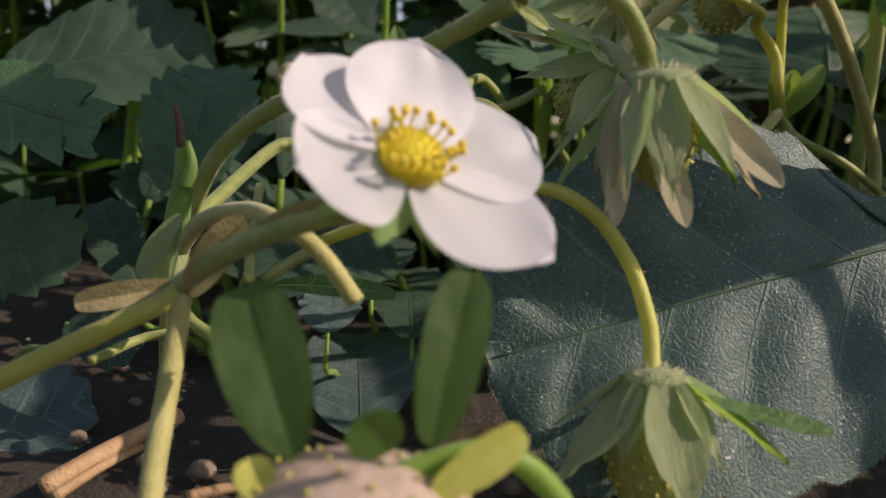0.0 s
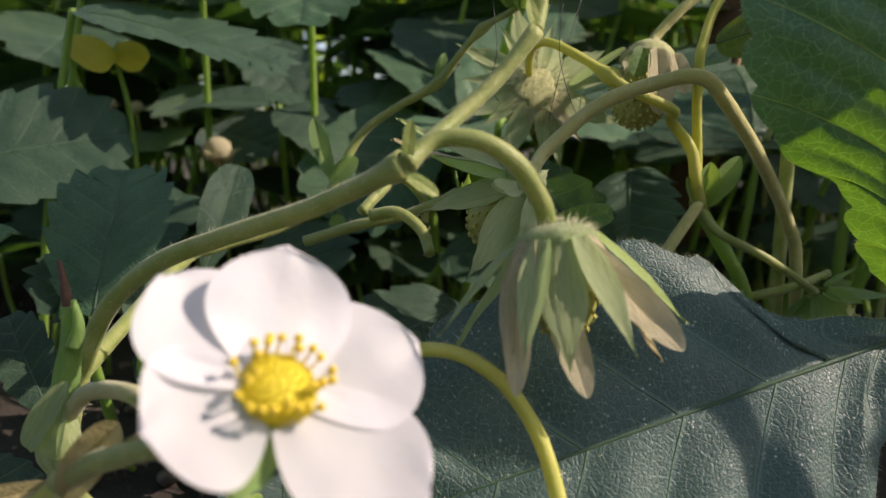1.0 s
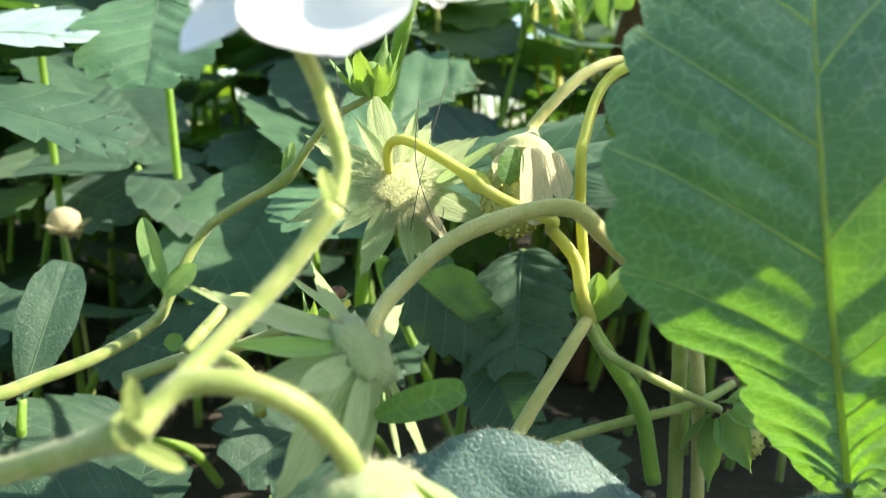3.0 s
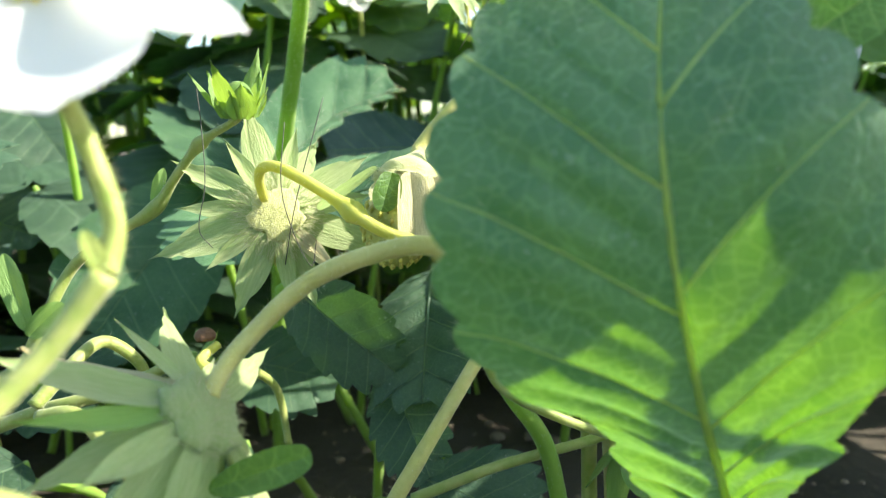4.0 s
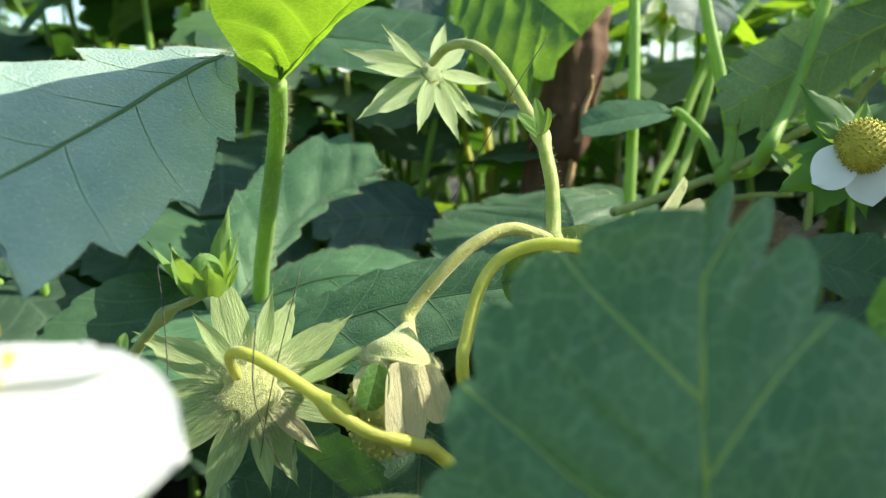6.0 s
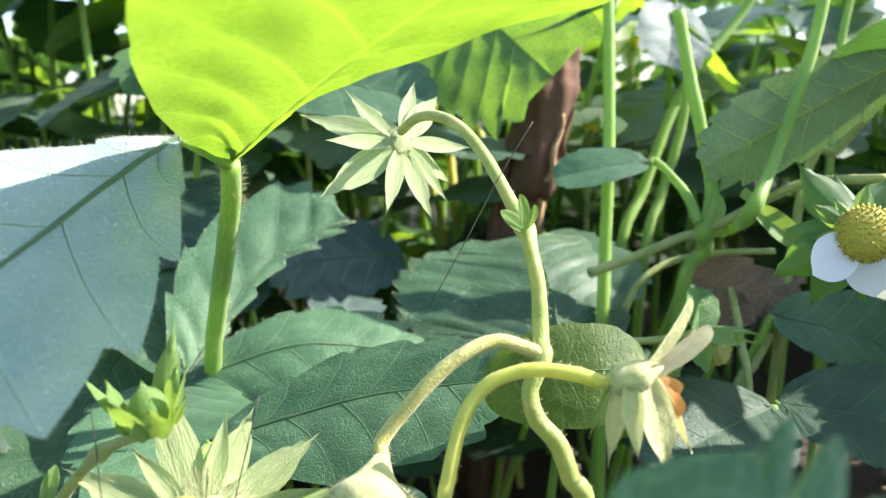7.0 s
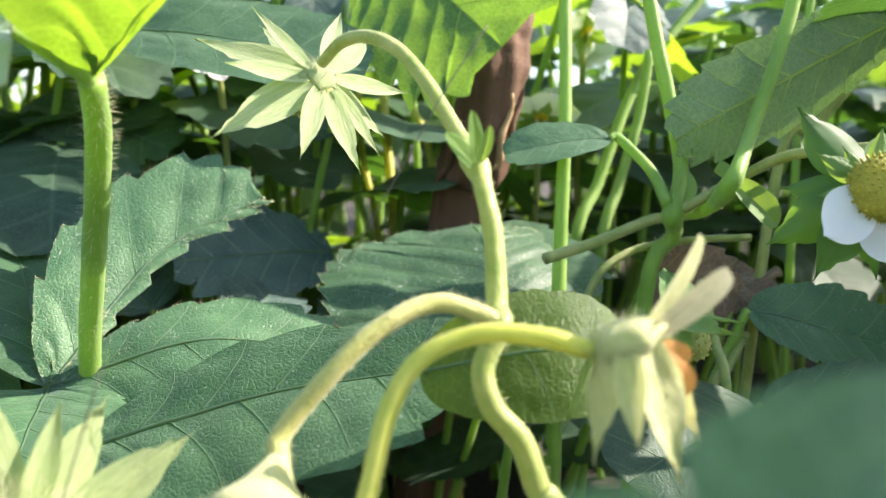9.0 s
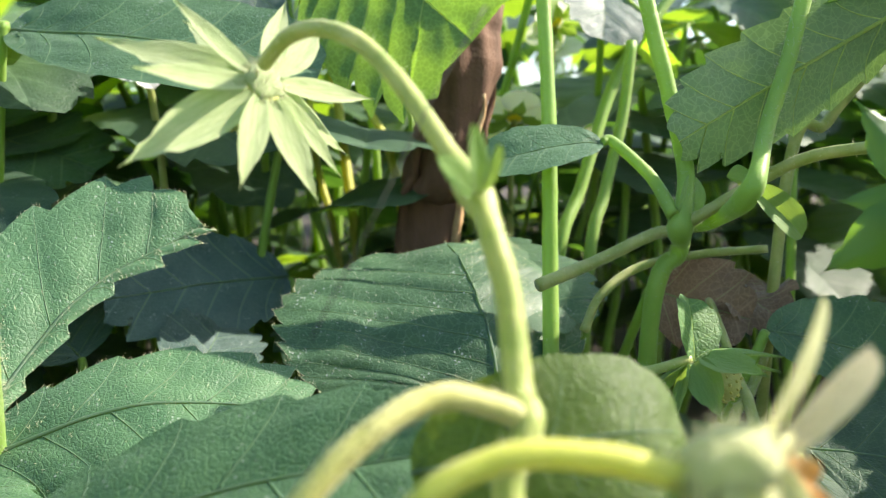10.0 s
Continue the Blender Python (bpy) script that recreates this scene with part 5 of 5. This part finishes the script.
lone_leaf((0.1323, 0.4393, 0.1268), (0.0733, 0.4160, 0.1352), None, LEAF_DARK, GM, 106, 8, (0, -0.75, 0.65), 0.023, m=6, nv=10, tooth=0.17)
lone_leaf((0.1666, 0.3337, 0.1030), (0.1714, 0.3795, 0.1435), None, LEAF_RIBBED, "rounded toothed strawberry leaf with ribbed veins", 107, 13, (-0.12, -0.78, 0.62), 0.056, skew=0.56, m=8, nv=14, tooth=0.055, quilt=0.006, wave=0.02, fold=-0.16, droop=0.0, arch=0.06, fuzz=1800, rib_size=1.2,
          base_wide=0.42, tip_wide=0.40, slant=0.5, via=((0.1694, 0.3500, 0.1225),), normal_tip=(-0.05, -0.60, 0.80))
lone_leaf((0.0620, 0.4193, 0.1116), (0.0463, 0.4481, 0.1276), None, LEAF_DARK, GM, 108, 8, (0.1, -0.7, 0.7), 0.022)
lone_leaf((0.0918, 0.3877, 0.1061), (0.1072, 0.4171, 0.1216), None, LEAF_DARK, GM, 109, 7, (0.1, -0.7, 0.7), 0.016)

# ---- leaves at the right ----
GR = "dark green strawberry leaf low beside the hairy stalks"
lone_leaf((0.2133, 0.2798, 0.1046), (0.2466, 0.2482, 0.1060), None, LEAF_SHADED, GR, 111, 9, (0, -0.45, 0.9), 0.022, tooth=0.08)
lone_leaf((0.2086, 0.2761, 0.1051), (0.1601, 0.2549, 0.1087), None, LEAF_SHADED, GR, 112, 9, (0, -0.45, 0.9), 0.020, tooth=0.08)
lone_leaf((0.2325, 0.3084, 0.1224), (0.2738, 0.2833, 0.1141), None, LEAF, "grey-green strawberry leaf behind the white flower", 113, 9, (-0.1, -0.7, 0.7), 0.016)
lone_leaf((0.1823, 0.3859, 0.1416), (0.1965, 0.3419, 0.1274), None, LEAF, GR, 114, 8, (0, -0.7, 0.7), 0.018, tooth=0.2)
lone_leaf((0.2195, 0.3403, 0.1298), (0.2308, 0.3146, 0.1247), (0.2222, 0.3267, 0.1169), LEAF_DEAD, "withered brown leaf hanging among the stalks", 115, 6, (0, -1, 0.2), 0.014, wave=0.25)
lone_leaf((0.2405, 0.3323, 0.1297), (0.2434, 0.3145, 0.1253), None, LEAF_DEAD, "curled withered brown leaf", 116, 6, (0, -1, 0.2), 0.012, wave=0.35)
lone_leaf((0.2011, 0.3372, 0.1733), (0.1694, 0.3453, 0.1740), None, LEAF, "small drooping leaf seen edge-on with a thin hairy stalk", 117, 6, (0.05, -0.62, 0.80), 0.0100, foot=(0.2080, 0.3160, 0.1540), droop=0.22, tooth=0.09, hook=0.0)

# ---- leaves overhead ----
lone_leaf((0.1470, 0.4144, 0.2500), (0.1790, 0.3740, 0.2060), None, LEAF_YOUNG, "sunlit green strawberry leaf seen from below", 121, 9, (-0.48, -0.87, 0.05), 0.042, skew=0.9, m=8, nv=12, tooth=0.17, quilt=0.02, fold=0.08, slant=0.6, tip_wide=0.36, droop=0.05, foot=(0.10, 0.47, -0.003))
lone_leaf((0.0522, 0.4172, 0.2113), (0.1295, 0.3706, 0.2061), None, LEAF, "broad grey-green strawberry leaf with a scalloped edge", 123, 9, (0.1, -0.8, 0.6), 0.020, m=6, nv=10, tooth=0.07, foot=(0.02, 0.50, -0.003))
lone_leaf((0.2725, 0.2937, 0.2089), (0.2123, 0.3231, 0.1734), None, LEAF_PALE, "pale underside of a strawberry leaf beside the stalks", 124, 10, (0.3, -0.9, 0.3), 0.0145, m=8, nv=12, tooth=0.16, droop=-0.12, fold=-0.30, foot=(0.36, 0.36, -0.003))
lone_leaf((0.1337, 0.4616, 0.2521), (0.1278, 0.4472, 0.2168), None, LEAF_DARK, "small dark leaf hanging overhead", 125, 7, (0, -1, 0.2), 0.012, foot=(0.13, 0.5, -0.003))
lone_leaf((0.2594, 0.4196, 0.2398), (0.2472, 0.3980, 0.2135), None, LEAF_DARK, "dark scalloped leaf overhead", 126, 7, (0, -0.9, 0.4), 0.018, foot=(0.3, 0.5, -0.003))
lone_leaf((0.2647, 0.2765, 0.2185), (0.2652, 0.3165, 0.2043), None, LEAF, GR, 127, 8, (0, -0.8, 0.5), 0.018, foot=(0.38, 0.36, -0.003))
lone_leaf((0.0150, 0.4890, 0.1882), (0.0695, 0.4488, 0.1778), None, LEAF, GM, 128, 9, (0, -0.6, 0.8), 0.022)
lone_leaf((0.0215, 0.4947, 0.1704), (0.0186, 0.4495, 0.1479), None, LEAF, GM, 129, 9, (0.2, -0.6, 0.8), 0.024)
lone_leaf((0.0844, 0.4947, 0.1628), (0.0765, 0.4638, 0.1526), None, LEAF, GM, 130, 9, (0.2, -0.6, 0.8), 0.02)

# ---- right-hand stalks, sheaths and the reeds ----
STIP, STIP2 = (0.2100, 0.3160, 0.1510), (0.2120, 0.2940, 0.1620)
stalks = thing("petiole_cluster", (0.21, 0.316, 0.0), "cluster of upright hairy green leaf stalks with swollen sheaths", "stalks")
stem(stalks, "petiole", [(0.205, 0.330, -0.003), (0.2066, 0.3239, 0.1225), (0.2133, 0.3204, 0.1437), STIP, (0.2149, 0.3197, 0.1642), (0.2120, 0.3227, 0.1842), (0.2090, 0.3267, 0.2042), (0.2068, 0.3305, 0.2242)], (0.0026, 0.0021), PETIOLE, 600, 0.0016, swell=((0.43, 1.5, 0.05),))
stem(stalks, "petiole", [STIP, (0.2195, 0.3132, 0.1527), STIP2, (0.2267, 0.3044, 0.1756), (0.2328, 0.3038, 0.1930), (0.2390, 0.3045, 0.2119), (0.2437, 0.3057, 0.2308)], (0.0021, 0.0019), PETIOLE, 600, 0.0016, swell=((0.3, 1.4, 0.06),))
stem(stalks, "runner", [(0.1707, 0.3208, 0.1393), (0.1875, 0.3229, 0.1428), (0.2053, 0.3208, 0.1491), STIP, (0.2221, 0.3050, 0.1613), (0.2307, 0.2934, 0.1686), (0.2408, 0.2741, 0.1710)], (0.0017, 0.0015), STEM, 300)
stem(stalks, "runner", [(0.1858, 0.3241, 0.1249), (0.1916, 0.3245, 0.1339), (0.2046, 0.3251, 0.1400), (0.2210, 0.3197, 0.1426), (0.2338, 0.3100, 0.1440)], (0.0013, 0.0011), STEM, 160)
for a, b, h in ((STIP, (0.2156, 0.3163, 0.1643), 0.004), (STIP2, (0.2171, 0.3051, 0.1646), 0.0035), (STIP2, (0.2283, 0.2914, 0.1496), 0.004)):
    leaflet(stalks, a, b, None, SEPAL_FRESH, 3, 28, False, (0, -1, 0), "sheath", half=h, tooth=0.01, base_wide=0.6, tip_wide=1.4, fold=0.5)
for pts, r, mt, lb in (([(0.1839, 0.3375, 0.1030), (0.1884, 0.3447, 0.1401), (0.1931, 0.3520, 0.1781), (0.1971, 0.3610, 0.2191), (0.1976, 0.3651, 0.2470)], 0.0023, PETIOLE, "upright green leaf stalk with hairs"),
                       ([(0.2190, 0.3925, 0.1236), (0.2365, 0.4020, 0.1565), (0.2598, 0.4108, 0.1988), (0.2906, 0.4156, 0.2315), (0.3082, 0.4131, 0.2560)], 0.0024, PETIOLE, "leaning green leaf stalk"),
                       ([(0.2244, 0.3801, 0.1252), (0.2358, 0.3860, 0.1551), (0.2473, 0.3912, 0.1816), (0.2529, 0.3933, 0.2083)], 0.0022, PETIOLE, "leaning green leaf stalk"),
                       ([(0.2521, 0.3218, 0.1582), (0.2649, 0.3199, 0.1760), (0.2715, 0.3141, 0.1882), (0.2789, 0.3079, 0.1998), (0.2979, 0.3035, 0.2151)], 0.0016, STEM, "thin yellow-green stalk with a joint"),
                       ([(0.3063, 0.3688, 0.1703), (0.3079, 0.3719, 0.1948), (0.3131, 0.3741, 0.2216), (0.3183, 0.3753, 0.2417)], 0.0017, PETIOLE, "upright green leaf stalk with hairs"),
                       ([(0.1750, 0.4930, 0.1193), (0.1749, 0.5065, 0.1730), (0.1742, 0.5186, 0.2165), (0.1706, 0.5379, 0.2653)], 0.0024, STEM_YELLOW, "thin sunlit yellow-green reed"),
                       ([(0.1658, 0.4914, 0.1228), (0.1613, 0.5055, 0.1702), (0.1637, 0.5241, 0.2282), (0.1678, 0.5389, 0.2653)], 0.0016, STEM_YELLOW, "thin sunlit yellow-green reed"),
                       ([(0.1856, 0.4621, 0.1521), (0.1794, 0.4809, 0.1917), (0.1746, 0.4979, 0.2225), (0.1707, 0.5145, 0.2522)], 0.0018, STEM_YELLOW, "thin sunlit yellow-green reed"),
                       ([(0.2152, 0.3035, 0.0923), (0.2255, 0.3072, 0.1055), (0.2343, 0.3107, 0.1143)], 0.0014, STEM, "thin stalk in the shade"),
                       ([(0.2077, 0.2853, 0.0966), (0.2186, 0.3057, 0.1152), (0.2285, 0.3255, 0.1279)], 0.0014, STEM, "thin stalk in the shade")):
    t = thing("leaf_stalk", pts[0], lb, "stalk", "upright stalks")
    foot = Vector(pts[0]) * 2 - Vector(pts[1])
    foot.z = -0.003
    stem(t, "stem", [foot] + pts, (r * 1.05, r * 0.9), mt, 350, 0.0016)

stake = thing("brown_stake", (0.172, 0.445, 0.0), "dark brown withered wooden stub leaning among the leaves", "wood")
line = spline([(0.1720, 0.4450, -0.004), (0.1850, 0.4290, 0.1410), (0.1870, 0.4154, 0.1665), (0.1898, 0.4106, 0.1890), (0.1940, 0.4100, 0.2150), (0.1990, 0.4110, 0.2450)], 14)
part("bark", mesh("bark", *tube_data(line, (0.0128, 0.0125), 40, ((0.55, 0.9, 0.06), (0.7, 1.1, 0.05)), 0.08)), BROWN, stake)
for k, off in enumerate(((-0.0122, -0.004), (0.005, -0.0124), (0.0112, -0.0060))):
    strip = [p + Vector((off[0], off[1], 0)) + Vector((0.0012, 0.0008, 0)) * math.sin(i * 0.5 + k) for i, p in enumerate(line[8 + 5 * k:40 + 4 * k])]
    part("bark_strip", mesh("bark_strip", *tube_data(strip, (0.0022, 0.0009), 8, (), 0.15)), STRAW if k == 1 else BROWN, stake, "loose peeling strip of bark")

# ---- white flower going over at the right ----
F3 = (0.1975, 0.2370, 0.1635)
f3 = flower(F3, (-0.40, -0.85, 0.15), (-0.2, 0.1, -1), 0.0125, 0.0062, "small white flower losing its petals, with leafy green sepals", 131, wide=0.85, stamens=0, skip=(3, 4), sepal_mat=SEPAL_FRESH, centre=PISTIL_OLD,
            tips=((0.1835, 0.2365, 0.1550), (0.1995, 0.2345, 0.1490), (0.2090, 0.2350, 0.1605)))
calyx(f3, (0.1985, 0.2395, 0.1635), (-0.35, -0.85, 0.30), 9, 0.0195, 0.0105, 118, 137, LEAF_YOUNG, curl=-0.08, turn=20, jitter=14)
stem(f3, "stalk", [(0.1985, 0.2395, 0.1635), (0.2199, 0.2506, 0.1671), (0.2325, 0.2484, 0.1648), (0.2556, 0.2479, 0.1548), (0.2808, 0.2545, 0.1140), (0.3005, 0.2605, 0.0578)], (0.0017, 0.0020), STEM_YELLOW, 180)

# the first flower is put in for a leaf that glints white in sun
for at, nrm, r, sd in (((0.2240, 0.4300, 0.1830), (0.3, 0.5, 0.8), 0.0165, 161), ((0.2655, 0.4650, 0.2260), (-0.2, 0.7, 0.6), 0.0160, 164), ((0.0880, 0.4400, 0.2060), (0.1, -0.9, 0.3), 0.0110, 167)):
    f = flower(at, nrm, (0.3, 0, -1), r, r * 0.2, "white strawberry flower behind, the first added for a leaf's sun glint", sd, lift=-6, wide=0.9, stamens=8)
    stem(f, "stalk", [at, (at[0] + 0.004, at[1] + 0.012, at[2] - 0.03), (at[0] + 0.01, at[1] + 0.03, -0.003)], (0.0012, 0.0015), STEM)

tiny = thing("young_strawberry", (0.1901, 0.2856, 0.1277), "tiny green strawberry with leafy bracts in the shade", "strawberry", "young strawberries")
calyx(tiny, (0.1893, 0.2857, 0.1270), (0.2, -0.3, -0.6), 9, 0.017, 0.008, 60, 141, SEPAL_FRESH, curl=0.1, jitter=22)
fruit(tiny, (0.1900, 0.2841, 0.1251), (0.6, -0.2, -0.6), 0.0048, 0.0045, 80)
leaflet(tiny, (0.1885, 0.2859, 0.1263), (0.1936, 0.2917, 0.1392), None, LEAF_YOUNG, 5, 29, True, (0, -1, 0.2), half=0.006, tooth=0.1, fold=0.4, name="bract")
stem(tiny, "stalk", [(0.1879, 0.2862, 0.1270), (0.1784, 0.2889, 0.1250), (0.1663, 0.2946, 0.1232), (0.1579, 0.2943, 0.1180), (0.1513, 0.2942, 0.1047)], (0.0011, 0.0013), STEM, 80)

# ---- straw and threads ----
for a, b, r in (((-0.0702, 0.1299, 0.0060), (-0.0528, 0.1530, 0.0120), 0.0021), ((-0.0667, 0.1270, 0.0060), (-0.0582, 0.1455, 0.0080), 0.0012), ((-0.0436, 0.1293, 0.0060), (-0.0294, 0.1353, 0.0060), 0.0012), ((0.0030, 0.1564, 0.0080), (0.0158, 0.1621, 0.0080), 0.0024), ((0.0464, 0.1340, 0.0060), (0.0741, 0.1449, 0.0060), 0.0020)):
    t = thing("straw", a, "broken reddish straw on the soil", "straw", "straws")
    mid = Vector(a).lerp(Vector(b), 0.5) + Vector((0, 0, 0.0006))
    stem(t, "stalk", [a, mid, b], (r, r * 0.8), STRAW, sides=7)
for pts in ([(0.0352, 0.2277, 0.1469), (0.0361, 0.2242, 0.1378), (0.0366, 0.2192, 0.1262), (0.0349, 0.2182, 0.1169), (0.0374, 0.2181, 0.1126)], [(0.0537, 0.2157, 0.1386), (0.0524, 0.2120, 0.1261), (0.0541, 0.2103, 0.1170), (0.0576, 0.2105, 0.1090), (0.0590, 0.2130, 0.1138)],
            [(0.0624, 0.2303, 0.1442), (0.0554, 0.2232, 0.1223), (0.0521, 0.2217, 0.1076)], [(0.1203, 0.2442, 0.1907), (0.1122, 0.2419, 0.1801), (0.1041, 0.2394, 0.1679), (0.0958, 0.2378, 0.1553)]):
    t = thing("plant_fibre", pts[0], "fine dark fibre caught on the sepals", "fibre", "fibres")
    stem(t, "fibre", pts, (0.00012, 0.0001), THREAD, sides=5)

# ---- sunlit yellow leaf and dried flower in the background ----
for a, b in (((-0.1234, 0.3255, 0.1396), (-0.1053, 0.3232, 0.1310)), ((-0.1080, 0.3344, 0.1378), (-0.0951, 0.3329, 0.1323))):
    t = thing("yellowed_leaf", a, "small yellow leaf, the sun on it put into its bright colour", "leaf", "yellowed leaves")
    leaflet(t, a, b, None, YELLOW_SUNLIT, 4, 31, False, (0.3, -0.9, 0.4), half=0.007, tooth=0.05)
    stem(t, "petiole", [a, Vector(a) + Vector((0.004, 0.01, -0.04)), (a[0] + 0.006, a[1] + 0.015, -0.003)], (0.0009, 0.0012), PETIOLE)
for p, sz in (((-0.074, 0.367, 0.097), 0.0065), ((-0.1511, 0.4458, 0.1201), 0.004), ((-0.1363, 0.4448, 0.1188), 0.004)):
    t = thing("dried_flower", p, "dried beige flower head on a thin stalk", "flower", "dried flowers")
    part("flower_head", mesh("flower_head", *ball_data(sz, sz * 0.9, 7, 11, 0.5)), SEPAL_DRY, t, "", basis(Vector(p) + Vector((0, 0, sz * 0.9)), (1, 0, 0), (0, 0, 1)))
    calyx(t, Vector(p) - Vector((0, 0, sz * 0.6)), (0, -0.2, 1), 7, sz * 1.6, sz * 0.6, 62, 151, SEPAL_DRY, ring=sz * 0.3)
    stem(t, "stalk", [Vector(p) - Vector((0, 0, sz * 0.7)), Vector(p) + Vector((0.003, 0.006, -0.05)), (p[0] + 0.004, p[1] + 0.01, -0.003)], (0.0008, 0.0011), STEM)

# ---- plants further back, and unseen ones added for their shade ----
def far_leaf(seed, mat, h):
    ob = thing("background_leaf", (0, 0, 0), "strawberry leaf of the plants further back and out of view", "leaf", "background leaves")
    rng = random.Random(seed)
    stem(ob, "petiole", [(0, 0, -0.004), (0.006, 0.003, h * 0.5), (0, 0.016, h)], (0.0022, 0.0016), PETIOLE, steps=4, sides=7)
    for a in (0, 105, -105):
        d = Vector((math.sin(radians(a)), -math.cos(radians(a)), rng.uniform(-0.35, 0.25))).normalized()
        leaflet(ob, Vector((0, 0.016, h)) + d * 0.004, Vector((0, 0.016, h)) + d * 0.066, None, mat, 7, seed + a, False, (0, 0, 1), half=0.026, m=4, nv=4, tooth=0.12, droop=rng.uniform(0.1, 0.4))
    return ob


rng = random.Random(77)
# shade and sun put into the far leaves: darkened green, every fourth one backlit
kinds = [far_leaf(200 + i, (LEAF_SHADED, LEAF_SHADED, LEAF_SHADED, LEAF_LIT)[i % 4], (0.07, 0.12, 0.17, 0.24, 0.32, 0.42)[i // 2]) for i in range(12)]
for i, k in enumerate(kinds):
    k.location = (-0.6 + 0.12 * i, 1.0, 0)
# unseen at the right: added to keep the sun off the low leaves there
for i in range(18):
    k = kinds[rng.choice((4, 5, 6, 7))]
    copy_thing(k, pose(rng.uniform(0.35, 0.44), rng.uniform(0.06, 0.30), 0, rng.uniform(-12, 12), rng.uniform(-12, 12), rng.uniform(0, 360)))
# more around the view, right and left ones added to block sun and sky
for i in range(58):
    x, y = (rng.uniform(0.40, 0.62), rng.uniform(0.12, 0.60)) if i < 26 else (rng.uniform(-0.52, -0.26), rng.uniform(-0.1, 0.45)) if i < 42 else (rng.uniform(-0.5, 0.25), rng.uniform(-0.5, -0.22))
    k = kinds[rng.choice((2, 3, 4, 5, 6, 7) if i < 26 else (2, 3, 4, 5, 6, 7) if i < 42 else (0, 1, 2, 3))]
    e = rng.uniform(0.9, 1.2)
    copy_thing(k, pose(x, y, 0, rng.uniform(-16, 16), rng.uniform(-16, 16), rng.uniform(0, 360)) @ Matrix.Diagonal((e, e, e, 1)))
for i in range(80):
    x, y = (rng.uniform(-0.32, 0.04), rng.uniform(0.38, 0.58)) if i < 50 else (rng.uniform(0.0, 0.30), rng.uniform(0.40, 0.58))
    e = rng.uniform(0.45, 0.75) if i % 3 else rng.uniform(0.7, 0.95)
    copy_thing(kinds[rng.choice((0, 1, 2, 0, 1, 4))], pose(x, y, 0, rng.uniform(-22, 10), rng.uniform(-16, 16), rng.uniform(0, 360)) @ Matrix.Diagonal((e, e, e, 1)))
# tall leaves mostly above the view, added to keep sky light off the back
for i in range(34):
    e = rng.uniform(0.95, 1.2)
    copy_thing(kinds[rng.choice((8, 9, 10))], pose(-0.45 + 0.8 * i / 34 + rng.uniform(-0.03, 0.03), rng.uniform(0.52, 0.92), 0, rng.uniform(-8, 8), rng.uniform(-8, 8), rng.uniform(0, 360)) @ Matrix.Diagonal((e, e, e, 1)))
far = []
for i in range(560):
    y = 0.47 + 1.3 * (i / 560) ** 1.4
    x = rng.uniform(-0.62, 0.80) * (0.35 + y * 0.95) + 0.12 * y
    top = 0.12 + 0.24 * min(1.3, y)
    pool = [k for j, k in enumerate(kinds) if (0.07, 0.12, 0.17, 0.24, 0.32, 0.42)[j // 2] < top]
    k = pool[int(rng.random() ** 0.6 * len(pool))]
    e = rng.uniform(0.85, 1.2)
    m = pose(x, y, 0, rng.uniform(-16, 16), rng.uniform(-16, 16), rng.uniform(0, 360)) @ Matrix.Diagonal((e, e, e, 1))
    if i < 90:
        copy_thing(k, m)
    else:
        far.append((k, m))
for i in range(70):
    e = rng.uniform(1.2, 1.7)
    far.append((kinds[rng.choice((8, 9, 10))], pose(-1.5 + 3.6 * i / 70 + rng.uniform(-0.1, 0.1), rng.uniform(1.5, 2.1), 0, rng.uniform(-10, 10), rng.uniform(-10, 10), rng.uniform(0, 360)) @ Matrix.Diagonal((e, e, e, 1))))
n = 0
while n < 190:
    x, y = rng.uniform(-1.7, 1.7), rng.uniform(-1.0, 2.0)
    if abs(x - 0.1) < 0.62 + max(0.0, y) * 0.45 and y > -0.45:
        continue
    n += 1
    e = rng.uniform(0.85, 1.2)
    far.append((kinds[rng.choice((0, 1, 2, 3, 4, 5))], pose(x, y, 0, rng.uniform(-12, 12), rng.uniform(-12, 12), rng.uniform(0, 360)) @ Matrix.Diagonal((e, e, e, 1))))
mats = [PETIOLE, LEAF_SHADED, LEAF_LIT]
verts, faces, slots, uvs = [], [], [], []
for k, m in far:
    for c in k.children:
        b = len(verts)
        full = m @ c.matrix_basis
        verts += [full @ v.co for v in c.data.vertices]
        faces += [tuple(b + j for j in p.vertices) for p in c.data.polygons]
        slots += [mats.index(c.data.materials[0])] * len(c.data.polygons)
        uvs += [(v.co.x, v.co.y) for v in c.data.vertices]
me = mesh("far_foliage", verts, faces, uvs)
for q in mats:
    me.materials.append(q)
me.polygons.foreach_set("material_index", slots)
tagged(part("far_foliage", me, None, None), "dense strawberry foliage further back", "foliage", "", "stuff")
